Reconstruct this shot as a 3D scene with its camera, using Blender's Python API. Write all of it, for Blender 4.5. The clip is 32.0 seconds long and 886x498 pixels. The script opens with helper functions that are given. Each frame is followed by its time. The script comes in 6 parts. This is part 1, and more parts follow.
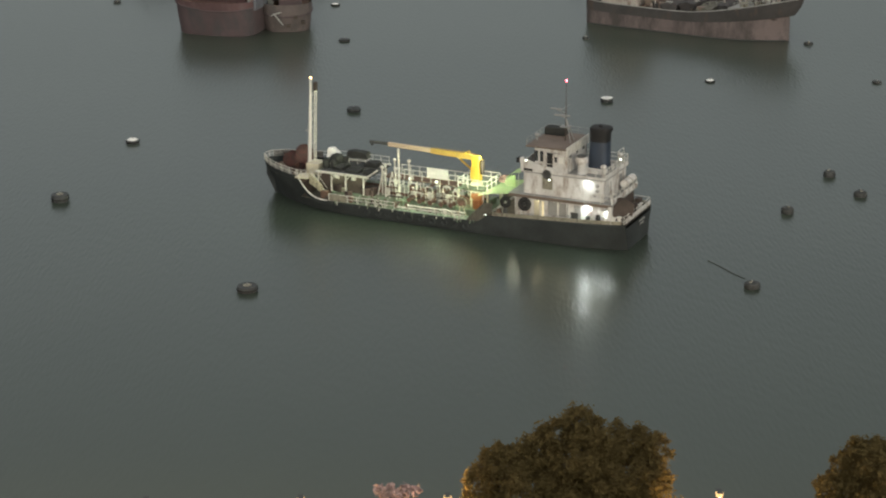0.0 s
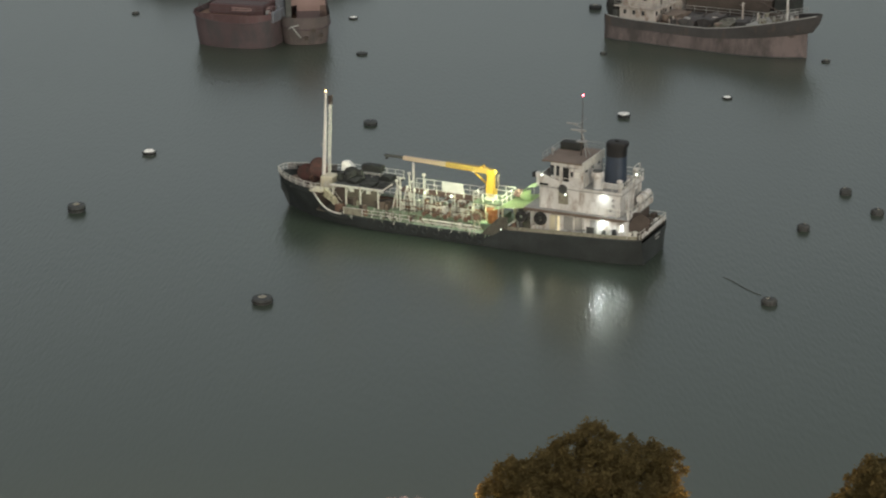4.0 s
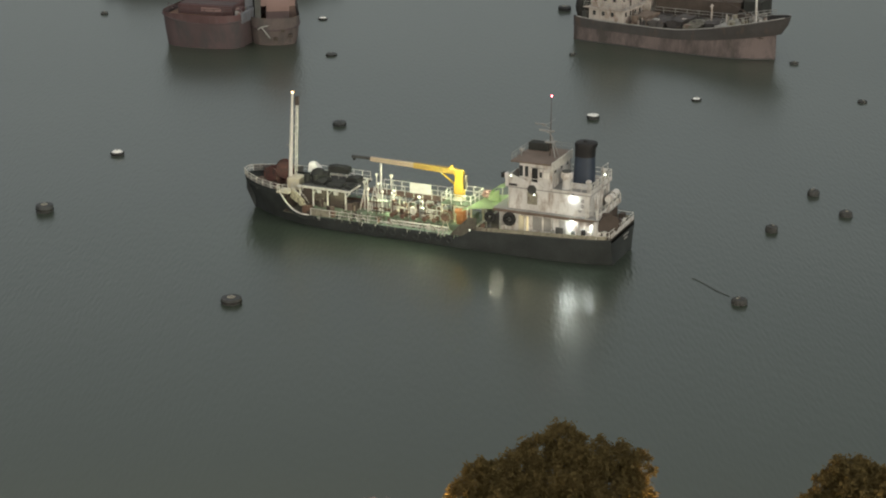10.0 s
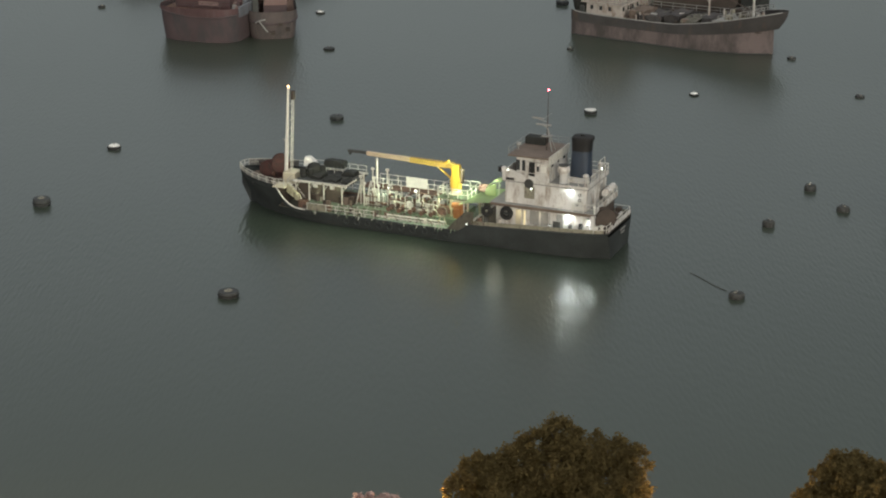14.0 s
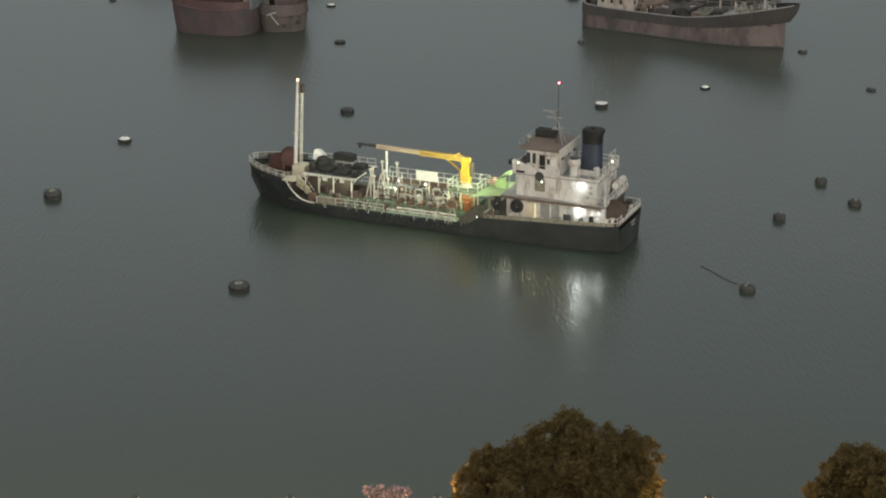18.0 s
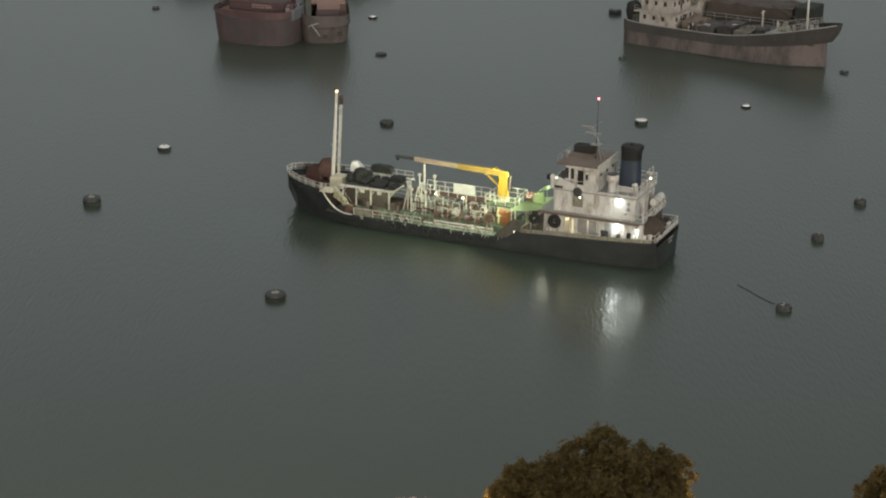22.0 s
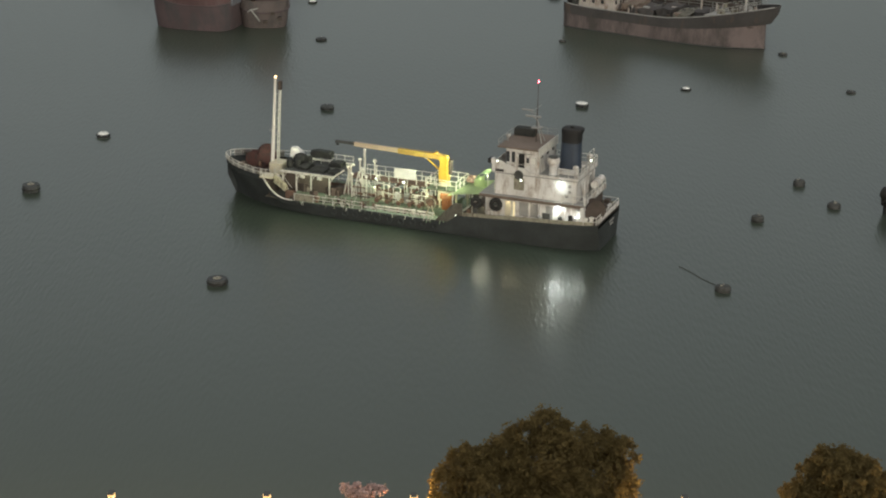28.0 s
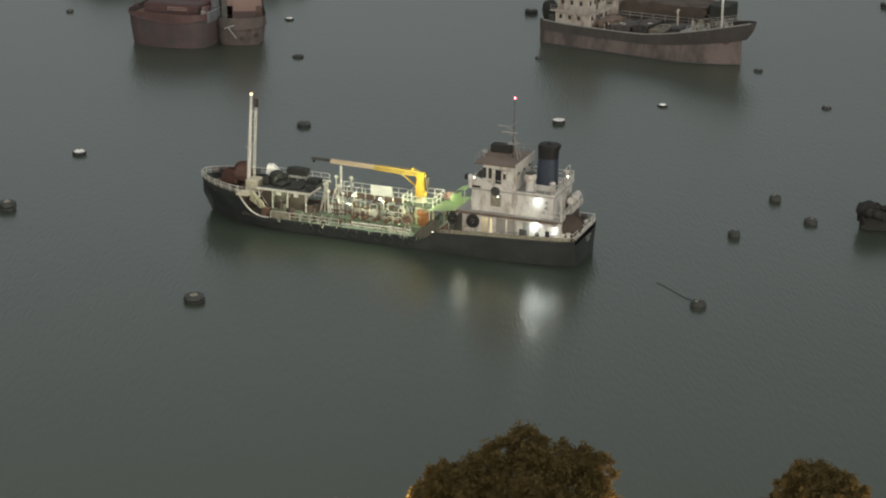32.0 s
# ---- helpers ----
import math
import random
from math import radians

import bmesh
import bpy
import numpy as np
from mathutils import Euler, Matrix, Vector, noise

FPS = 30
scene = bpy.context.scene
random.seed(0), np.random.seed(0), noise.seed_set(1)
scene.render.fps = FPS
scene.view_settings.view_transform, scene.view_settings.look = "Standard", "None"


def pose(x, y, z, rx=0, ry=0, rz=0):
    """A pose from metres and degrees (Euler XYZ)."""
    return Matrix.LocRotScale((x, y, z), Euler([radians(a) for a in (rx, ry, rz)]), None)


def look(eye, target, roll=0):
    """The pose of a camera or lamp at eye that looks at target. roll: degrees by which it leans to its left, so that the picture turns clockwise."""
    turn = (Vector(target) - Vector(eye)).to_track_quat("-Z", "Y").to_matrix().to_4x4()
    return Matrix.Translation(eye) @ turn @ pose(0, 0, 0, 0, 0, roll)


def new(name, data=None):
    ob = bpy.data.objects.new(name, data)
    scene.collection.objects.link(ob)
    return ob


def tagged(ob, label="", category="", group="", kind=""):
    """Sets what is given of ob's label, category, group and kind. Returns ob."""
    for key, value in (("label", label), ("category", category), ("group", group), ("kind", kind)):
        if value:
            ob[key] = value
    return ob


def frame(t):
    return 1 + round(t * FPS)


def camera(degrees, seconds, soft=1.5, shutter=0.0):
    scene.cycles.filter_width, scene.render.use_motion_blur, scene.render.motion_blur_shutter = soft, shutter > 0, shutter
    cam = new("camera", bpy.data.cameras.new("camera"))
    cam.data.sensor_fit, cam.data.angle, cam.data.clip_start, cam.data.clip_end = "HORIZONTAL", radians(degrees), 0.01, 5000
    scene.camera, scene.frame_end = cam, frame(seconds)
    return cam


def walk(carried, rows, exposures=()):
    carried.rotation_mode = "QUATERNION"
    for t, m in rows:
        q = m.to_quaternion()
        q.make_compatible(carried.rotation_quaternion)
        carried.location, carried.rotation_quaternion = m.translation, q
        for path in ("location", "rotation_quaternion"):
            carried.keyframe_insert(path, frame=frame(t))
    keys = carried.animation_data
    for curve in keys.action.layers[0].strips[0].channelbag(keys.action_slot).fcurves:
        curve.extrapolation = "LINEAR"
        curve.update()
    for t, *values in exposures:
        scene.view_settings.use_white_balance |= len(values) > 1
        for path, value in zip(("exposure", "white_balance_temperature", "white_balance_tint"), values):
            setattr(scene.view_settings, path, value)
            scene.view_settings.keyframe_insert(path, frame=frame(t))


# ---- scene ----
EYE = (0.0, 0.0, 72.0)
PATH = [
    (0, 70.831, 0.841, -0.006), (0.5, 70.974, 0.900, 0.414), (1, 71.010, 0.832, 0.479), (1.5, 71.013, 0.809, 0.311),
    (2, 71.031, 0.580, 1.060), (2.5, 71.119, 0.493, 1.629), (3, 71.095, 0.464, 1.589), (3.5, 71.000, 0.560, 1.148),
    (4, 71.239, 0.462, 0.598), (4.5, 71.331, 0.421, -0.098), (6.5, 71.316, -0.102, -0.663), (7, 71.508, -0.123, -1.071),
    (7.5, 71.522, -0.077, -1.363), (8, 71.484, -0.064, -1.460), (8.5, 71.392, 0.049, -1.251), (9, 71.302, 0.186, -0.682),
    (9.5, 71.241, 0.103, -0.235), (10, 71.258, 0.145, -0.228), (10.5, 71.283, 0.182, -0.381), (11, 71.182, 0.070, -0.350),
    (11.5, 70.909, 0.211, -0.168), (12, 70.858, 0.300, -0.321), (12.5, 70.926, 0.267, -0.372), (13, 71.005, 0.154, -0.294),
    (13.5, 71.060, 0.076, -0.267), (15.5, 71.184, -0.013, -0.257), (16, 71.235, 0.123, 0.331), (16.5, 71.148, 0.036, 0.422),
    (17, 70.923, 0.064, 0.178), (17.5, 70.783, 0.125, 0.087), (18, 70.889, 0.095, 0.030), (18.5, 70.981, 0.064, -0.022),
    (19, 70.999, -0.014, 0.015), (19.5, 71.009, 0.046, 0.024), (20, 71.046, -0.118, 0.166), (20.5, 71.139, -0.464, 0.987),
    (21, 71.340, -0.632, 1.434), (21.5, 71.452, -0.603, 1.245), (22, 71.271, -0.619, 1.405), (22.5, 71.179, -0.038, 1.844),
    (23, 71.538, 0.357, 2.394), (23.5, 71.412, -0.247, 2.032), (24, 71.096, -0.400, 1.529), (24.5, 70.885, -0.279, 0.992),
    (25, 70.714, -0.359, 0.501), (25.5, 70.755, -0.451, -0.040), (27.5, 70.820, -0.722, -0.236), (28, 70.833, -0.644, -0.351),
    (28.5, 70.994, -0.600, -0.644), (29, 71.139, -0.652, -0.855), (29.5, 71.219, -0.721, -0.943), (30, 71.248, -0.733, -1.018),
    (30.5, 71.268, -0.722, -1.139), (31, 71.280, -0.712, -1.259), (31.5, 71.291, -0.700, -1.312), (32, 71.319, -0.692, -1.029),
]
cam = camera(25.2, 32.0, soft=2.0, shutter=0.7)
walk(cam, [(t, pose(*EYE, rx, ry, rz)) for t, rx, ry, rz in PATH], exposures=[
    (0.0, 0.18, 7030, 6), (2.0, 0.20, 6880, 6), (4.0, 0.14, 6930, 6), (8.0, 0.10, 7280, 6), (11.0, 0.16, 7080, 6), (13.0, 0.14, 6980, 6), (16.0, 0.08, 6880, 6), (19.0, 0.09, 6980, 6),
    (21.0, -0.05, 6930, 6), (22.0, -0.02, 7030, 6), (23.0, -0.04, 7280, 6), (24.0, -0.04, 7180, 6), (25.0, 0.09, 7180, 6), (28.0, 0.09, 7080, 6), (32.0, 0.02, 7080, 6)])

SKY_TURN = 165

# ---- world and daylight: an overcast dusk ----
world = bpy.data.worlds.new("dusk_sky")
scene.world = world
world.use_nodes = True
wn = world.node_tree.nodes
sky = wn.new("ShaderNodeTexSky")
sky.sky_type, sky.sun_disc = "NISHITA", False
sky.sun_elevation, sky.sun_rotation = radians(14), radians(SKY_TURN)
sky.air_density, sky.dust_density, sky.ozone_density = 1.0, 4.0, 3.0
grey = wn.new("ShaderNodeHueSaturation")
grey.inputs["Saturation"].default_value = 0.34
world.node_tree.links.new(sky.outputs["Color"], grey.inputs["Color"])
world.node_tree.links.new(grey.outputs["Color"], wn["Background"].inputs["Color"])
wn["Background"].inputs["Strength"].default_value = 0.135

sun_data = bpy.data.lights.new("sun", "SUN")
sun_data.energy, sun_data.angle, sun_data.color = 0.9, radians(60), (1.0, 0.97, 0.93)
sun = new("sun", sun_data)
sun.matrix_world = look((-40, 260, 300), (0, 220, 0))


# ---- materials ----
def mat(name, base, rough=0.6, metal=0.0, var=0.25, scale=0.8, bump=0.15, fine=12.0, stain=None, stain_at=0.62, island=False, spec=0.5):
    """Painted or bare surface: two scales of tone, optional stains of another colour, fine relief."""
    m = bpy.data.materials.new(name)
    m.use_nodes = True
    nt = m.node_tree
    n, l = nt.nodes, nt.links
    b = n["Principled BSDF"]
    co = n.new("ShaderNodeTexCoord")
    big, small = n.new("ShaderNodeTexNoise"), n.new("ShaderNodeTexNoise")
    big.inputs["Scale"].default_value, big.inputs["Detail"].default_value = scale, 5
    small.inputs["Scale"].default_value, small.inputs["Detail"].default_value = fine, 4
    l.new(co.outputs["Object"], big.inputs["Vector"])
    l.new(co.outputs["Object"], small.inputs["Vector"])
    mixn = n.new("ShaderNodeMix")
    mixn.data_type = "FLOAT"
    mixn.inputs["Factor"].default_value = 0.4
    l.new(big.outputs["Fac"], mixn.inputs["A"])
    l.new(small.outputs["Fac"], mixn.inputs["B"])
    ramp = n.new("ShaderNodeValToRGB")
    ramp.color_ramp.elements[0].position, ramp.color_ramp.elements[1].position = 0.3, 0.7
    ramp.color_ramp.elements[0].color = (*[c * (1 - var) for c in base], 1)
    ramp.color_ramp.elements[1].color = (*[min(1, c * (1 + var)) for c in base], 1)
    l.new(mixn.outputs["Result"], ramp.inputs["Fac"])
    out = ramp.outputs["Color"]
    if stain:
        sn = n.new("ShaderNodeTexNoise")
        sn.inputs["Scale"].default_value, sn.inputs["Detail"].default_value, sn.inputs["Roughness"].default_value = scale * 2.2, 8, 0.7
        mp = n.new("ShaderNodeMapping")
        mp.inputs["Scale"].default_value = (1, 1, 0.35)
        l.new(co.outputs["Object"], mp.inputs["Vector"])
        l.new(mp.outputs["Vector"], sn.inputs["Vector"])
        r2 = n.new("ShaderNodeMapRange")
        r2.inputs["From Min"].default_value, r2.inputs["From Max"].default_value = stain_at - 0.06, stain_at + 0.1
        l.new(sn.outputs["Fac"], r2.inputs["Value"])
        mx = n.new("ShaderNodeMix")
        mx.data_type = "RGBA"
        l.new(r2.outputs["Result"], mx.inputs["Factor"])
        l.new(out, mx.inputs["A"])
        mx.inputs["B"].default_value = (*stain, 1)
        out = mx.outputs["Result"]
    if island:
        geo = n.new("ShaderNodeNewGeometry")
        hs = n.new("ShaderNodeHueSaturation")
        mr = n.new("ShaderNodeMapRange")
        mr.inputs["To Min"].default_value, mr.inputs["To Max"].default_value = 0.88, 1.12
        l.new(geo.outputs["Random Per Island"], mr.inputs["Value"])
        l.new(mr.outputs["Result"], hs.inputs["Value"])
        l.new(out, hs.inputs["Color"])
        out = hs.outputs["Color"]
    l.new(out, b.inputs["Base Color"])
    b.inputs["Roughness"].default_value, b.inputs["Metallic"].default_value = rough, metal
    b.inputs["Specular IOR Level"].default_value = spec
    if bump:
        bp = n.new("ShaderNodeBump")
        bp.inputs["Strength"].default_value, bp.inputs["Distance"].default_value = bump, 0.03
        l.new(small.outputs["Fac"], bp.inputs["Height"])
        l.new(bp.outputs["Normal"], b.inputs["Normal"])
    return m


def glow(name, colour, strength):
    m = bpy.data.materials.new(name)
    m.use_nodes = True
    b = m.node_tree.nodes["Principled BSDF"]
    b.inputs["Base Color"].default_value = (*[0.1 * v for v in colour], 1)
    b.inputs["Emission Color"].default_value = (*colour, 1)
    b.inputs["Emission Strength"].default_value = strength
    return m


def glass(name, base=(0.05, 0.052, 0.055)):
    m = bpy.data.materials.new(name)
    m.use_nodes = True
    b = m.node_tree.nodes["Principled BSDF"]
    b.inputs["Base Color"].default_value = (*base, 1)
    b.inputs["Roughness"].default_value = 0.06
    b.inputs["Coat Weight"].default_value = 0.5
    return m


def see_through(m, base, share):
    """Cloth or leaf that lets part of the light through."""
    n, l = m.node_tree.nodes, m.node_tree.links
    through_light = n.new("ShaderNodeBsdfTranslucent")
    through_light.inputs["Color"].default_value = (*base, 1)
    blend = n.new("ShaderNodeMixShader")
    blend.inputs["Fac"].default_value = share
    l.new(n["Principled BSDF"].outputs["BSDF"], blend.inputs[1])
    l.new(through_light.outputs["BSDF"], blend.inputs[2])
    l.new(blend.outputs["Shader"], n["Material Output"].inputs["Surface"])
    return m


def water_material():
    m = bpy.data.materials.new("harbour_water")
    m.use_nodes = True
    n, l = m.node_tree.nodes, m.node_tree.links
    b = n["Principled BSDF"]
    co = n.new("ShaderNodeTexCoord")
    patch = n.new("ShaderNodeTexNoise")
    patch.inputs["Scale"].default_value, patch.inputs["Detail"].default_value = 0.02, 3
    l.new(co.outputs["Object"], patch.inputs["Vector"])
    ramp = n.new("ShaderNodeValToRGB")
    ramp.color_ramp.elements[0].position, ramp.color_ramp.elements[1].position = 0.35, 0.65
    ramp.color_ramp.elements[0].color = WATER_DARK
    ramp.color_ramp.elements[1].color = WATER_PALE
    l.new(patch.outputs["Fac"], ramp.inputs["Fac"])
    l.new(ramp.outputs["Color"], b.inputs["Base Color"])
    b.inputs["IOR"].default_value = 1.333
    b.inputs["Specular IOR Level"].default_value = 0.8
    b.inputs["Coat Weight"].default_value, b.inputs["Coat IOR"].default_value = 0.28, 1.333
    b.inputs["Coat Roughness"].default_value = WATER_ROUGH
    # the water lies calmer in the shelter of the quay
    pos, calm = n.new("ShaderNodeSeparateXYZ"), n.new("ShaderNodeMapRange")
    l.new(co.outputs["Object"], pos.inputs["Vector"])
    l.new(pos.outputs["Y"], calm.inputs["Value"])
    for k, v in (("From Min", 150), ("From Max", 205), ("To Min", 0.3), ("To Max", 1.0)):
        calm.inputs[k].default_value = v
    # and the breeze roughens it towards the far moorings
    wind = n.new("ShaderNodeMapRange")
    l.new(pos.outputs["Y"], wind.inputs["Value"])
    for k, v in (("From Min", 235), ("From Max", 300), ("To Min", 0.282), ("To Max", 0.315)):
        wind.inputs[k].default_value = v
    l.new(wind.outputs["Result"], b.inputs["Roughness"])
    # the sharp surface lobe follows the full ripples, the soft one a third of their height
    sharp, soft = None, None
    for scale, stretch, strength, dist in ((0.35, 1.0, 0.5, 0.02), (2.7, 0.23, 1.0, 0.102)):
        mp = n.new("ShaderNodeMapping")
        mp.inputs["Scale"].default_value = (1, stretch, 1)
        mp.inputs["Rotation"].default_value = (0, 0, radians(12))
        tx = n.new("ShaderNodeTexNoise")
        tx.inputs["Scale"].default_value, tx.inputs["Detail"].default_value = scale, 0.5
        l.new(co.outputs["Object"], mp.inputs["Vector"])
        l.new(mp.outputs["Vector"], tx.inputs["Vector"])
        swell = n.new("ShaderNodeMath")
        swell.operation = "MULTIPLY"
        l.new(tx.outputs["Fac"], swell.inputs[0])
        l.new(calm.outputs["Result"], swell.inputs[1])
        pair = []
        for before, part_of in ((sharp, 1.0), (soft, 0.33)):
            bp = n.new("ShaderNodeBump")
            bp.inputs["Strength"].default_value, bp.inputs["Distance"].default_value = strength, dist * WAVES * part_of
            l.new(swell.outputs["Value"], bp.inputs["Height"])
            if before:
                l.new(before.outputs["Normal"], bp.inputs["Normal"])
            pair.append(bp)
        sharp, soft = pair
    l.new(soft.outputs["Normal"], b.inputs["Normal"])
    l.new(sharp.outputs["Normal"], b.inputs["Coat Normal"])
    return m


WATER_DARK, WATER_PALE = (0.039, 0.052, 0.039, 1), (0.045, 0.058, 0.044, 1)
WATER_ROUGH, WAVES = 0.01, 1.1
M_WATER = water_material()
M_HULL = mat("black_hull_paint", (0.047, 0.053, 0.054), 0.78, spec=0.06, var=0.3, scale=0.4, stain=(0.05, 0.036, 0.028), stain_at=0.66)
M_WHITE = mat("weathered_white_paint", (0.63, 0.62, 0.60), 0.6, var=0.24, scale=0.5, stain=(0.29, 0.235, 0.19), stain_at=0.55)
M_RAIL = mat("white_rail_paint", (0.62, 0.61, 0.56), 0.5, var=0.22, scale=1.5, bump=0, stain=(0.30, 0.24, 0.18), stain_at=0.6)
M_MAST = mat("white_mast_paint", (0.72, 0.71, 0.67), 0.5, var=0.1, scale=1.2, stain=(0.42, 0.37, 0.3), stain_at=0.68)
M_DARKOLIVE = mat("stained_dark_olive_paint", (0.11, 0.105, 0.085), 0.75, var=0.35, scale=1.3, stain=(0.05, 0.04, 0.03), stain_at=0.56)
M_GREEN = mat("green_deck_paint", (0.175, 0.24, 0.16), 0.65, var=0.35, scale=0.9, stain=(0.12, 0.085, 0.06), stain_at=0.55)
M_CANVAS = see_through(mat("pale_green_canvas", (0.52, 0.66, 0.38), 0.85, var=0.12, scale=0.6), (0.52, 0.66, 0.38), 0.08)
M_REDDECK = mat("red_oxide_paint", (0.075, 0.03, 0.027), 0.75, var=0.4, scale=1.1, stain=(0.03, 0.024, 0.022), stain_at=0.52)
# pale green carries the floodlight on the deck edge in its colour
M_PALEGREEN = mat("lamplit_pale_green", (0.42, 0.55, 0.42), 0.6, var=0.3, scale=1.5, stain=(0.16, 0.15, 0.11), stain_at=0.57)
M_SCREEN = mat("weathered_grey_canvas", (0.33, 0.325, 0.32), 0.85, var=0.35, scale=1.4, stain=(0.13, 0.115, 0.11), stain_at=0.56)
M_SACK = mat("stained_cream_canvas", (0.40, 0.38, 0.27), 0.85, var=0.3, scale=1.6, stain=(0.12, 0.10, 0.07), stain_at=0.55)
M_HOSE = mat("faded_pink_hose_rubber", (0.34, 0.21, 0.19), 0.8, var=0.25, scale=1.5, stain=(0.2, 0.13, 0.11), stain_at=0.58)
M_RUST = mat("rusty_steel", (0.14, 0.085, 0.062), 0.8, var=0.4, scale=1.2, stain=(0.22, 0.13, 0.09), stain_at=0.6)
M_DARK = mat("dark_steel_paint", (0.055, 0.057, 0.055), 0.65, var=0.35, scale=1.0)
M_TARP = mat("black_tarpaulin", (0.038, 0.040, 0.038), 0.8, spec=0.2, var=0.3, scale=0.9, bump=0.4, fine=4)
M_RUBBER = mat("black_rubber", (0.033, 0.033, 0.032), 0.92, spec=0.1, var=0.3, scale=2.0, bump=0.3)
M_YELLOW = mat("yellow_crane_paint", (0.52, 0.33, 0.05), 0.5, var=0.08, scale=0.8, stain=(0.3, 0.16, 0.05), stain_at=0.72)
# dimmer copy of the crane yellow, with the lamp falloff in its colour
M_OCHRE = mat("dimmed_yellow_paint", (0.42, 0.28, 0.075), 0.6, var=0.15, scale=0.8, stain=(0.2, 0.14, 0.08), stain_at=0.62)
M_BUFF = mat("pale_buff_paint", (0.46, 0.365, 0.27), 0.5, var=0.12, scale=0.8, stain=(0.3, 0.2, 0.1), stain_at=0.68)
M_BLUE = mat("navy_funnel_paint", (0.029, 0.042, 0.066), 0.55, var=0.2, scale=0.6, stain=(0.02, 0.02, 0.025), stain_at=0.68)
M_OLIVE = mat("dirty_olive_bulwark_paint", (0.27, 0.255, 0.20), 0.7, var=0.35, scale=1.3, stain=(0.07, 0.05, 0.035), stain_at=0.56)
M_BLACK = mat("soot_black_paint", (0.012, 0.012, 0.013), 0.7, var=0.3)
M_SHADE = mat("dirt_and_shade_brown_paint", (0.065, 0.05, 0.042), 0.75, var=0.35, scale=1.0)
M_GREY = mat("grey_steel_paint", (0.28, 0.28, 0.27), 0.55, var=0.2, scale=0.8, stain=(0.2, 0.12, 0.08), stain_at=0.66)
M_CREAM = mat("cream_paint", (0.62, 0.58, 0.44), 0.5, var=0.12, scale=0.8, stain=(0.3, 0.2, 0.12), stain_at=0.68)
M_ORANGE = mat("orange_paint", (0.45, 0.2, 0.08), 0.5, var=0.2, scale=1.2)
M_BROWNROOF = mat("brown_bridge_roof_paint", (0.16, 0.122, 0.10), 0.7, var=0.25, scale=0.8)
M_GLASS = glass("dark_window_glass")
M_BUOYTOP = mat("sun_bleached_white_paint", (0.75, 0.75, 0.72), 0.5, var=0.12, scale=2.0, stain=(0.4, 0.38, 0.33), stain_at=0.66)
M_BUOY = mat("fouled_dark_buoy", (0.046, 0.050, 0.052), 0.75, var=0.4, scale=1.6, bump=0.4, stain=(0.06, 0.066, 0.055), stain_at=0.64)
M_FLOAT = mat("weedy_brown_float", (0.047, 0.049, 0.048), 0.88, var=0.4, scale=2.2, bump=0.5, stain=(0.075, 0.07, 0.066), stain_at=0.62)
M_ROPE = mat("wet_rope", (0.05, 0.045, 0.04), 0.8, var=0.3, scale=3.0)
# leaf colour is browned to carry the warm glow over the trees
M_LEAF = see_through(mat("dark_leaf", (0.150, 0.116, 0.052), 0.85, spec=0.04, var=0.12, scale=0.35, bump=0, island=True), (0.150, 0.108, 0.042), 0.5)
M_BARK = mat("grey_bark", (0.10, 0.08, 0.06), 0.9, var=0.35, scale=2.0, bump=0.6)
M_PINK = mat("pink_blossom", (0.40, 0.28, 0.26), 0.8, var=0.25, scale=1.0, bump=0, island=True)
M_PAVE = mat("promenade_paving", (0.26, 0.24, 0.22), 0.8, var=0.2, scale=0.4)
M_CONC = mat("quay_concrete", (0.3, 0.29, 0.27), 0.85, var=0.25, scale=0.5, stain=(0.12, 0.12, 0.1), stain_at=0.6)
M_TILE = mat("pink_grey_facade_tile", (0.60, 0.53, 0.49), 0.45, var=0.1, scale=9.0, bump=0.1, fine=90)
M_GROUT = mat("dirty_grout", (0.16, 0.14, 0.13), 0.9, var=0.2, scale=20)
M_BRONZE = mat("dark_bronze_frame", (0.06, 0.045, 0.035), 0.45, metal=0.3, var=0.25, scale=6)
M_PLASTER = mat("interior_plaster", (0.5, 0.48, 0.45), 0.9, var=0.08, scale=1.0)
M_FLOOD = glow("floodlight_glow", (0.85, 0.98, 1.0), 135)
M_FLOODG = glow("deck_lamp_glow", (0.76, 1.0, 0.64), 1250)
M_BEAM = glow("fill_lamp_glow", (0.8, 1.0, 0.7), 170)
M_UNDER = glow("awning_lamp_glow", (0.98, 1.0, 0.86), 190)
M_BRIDGE = glow("bridge_flood_glow", (0.86, 1.0, 0.70), 8200)
M_SMALL = glow("small_lamp_glow", (0.9, 1.0, 0.92), 5)
M_AMBER = glow("amber_lamp_glow", (1.0, 0.78, 0.5), 8)
M_CABIN = glow("cabin_lamp_glow", (1.0, 0.9, 0.62), 70)
M_WARM = glow("warm_masthead_glow", (1.0, 0.62, 0.3), 6)
M_RED = glow("red_light_glow", (1.0, 0.12, 0.18), 16)
M_DIM = glow("cabin_light_glow", (1.0, 0.86, 0.55), 0.8)
M_STREET = glow("street_lamp_glow", (1.0, 0.62, 0.28), 1.3)


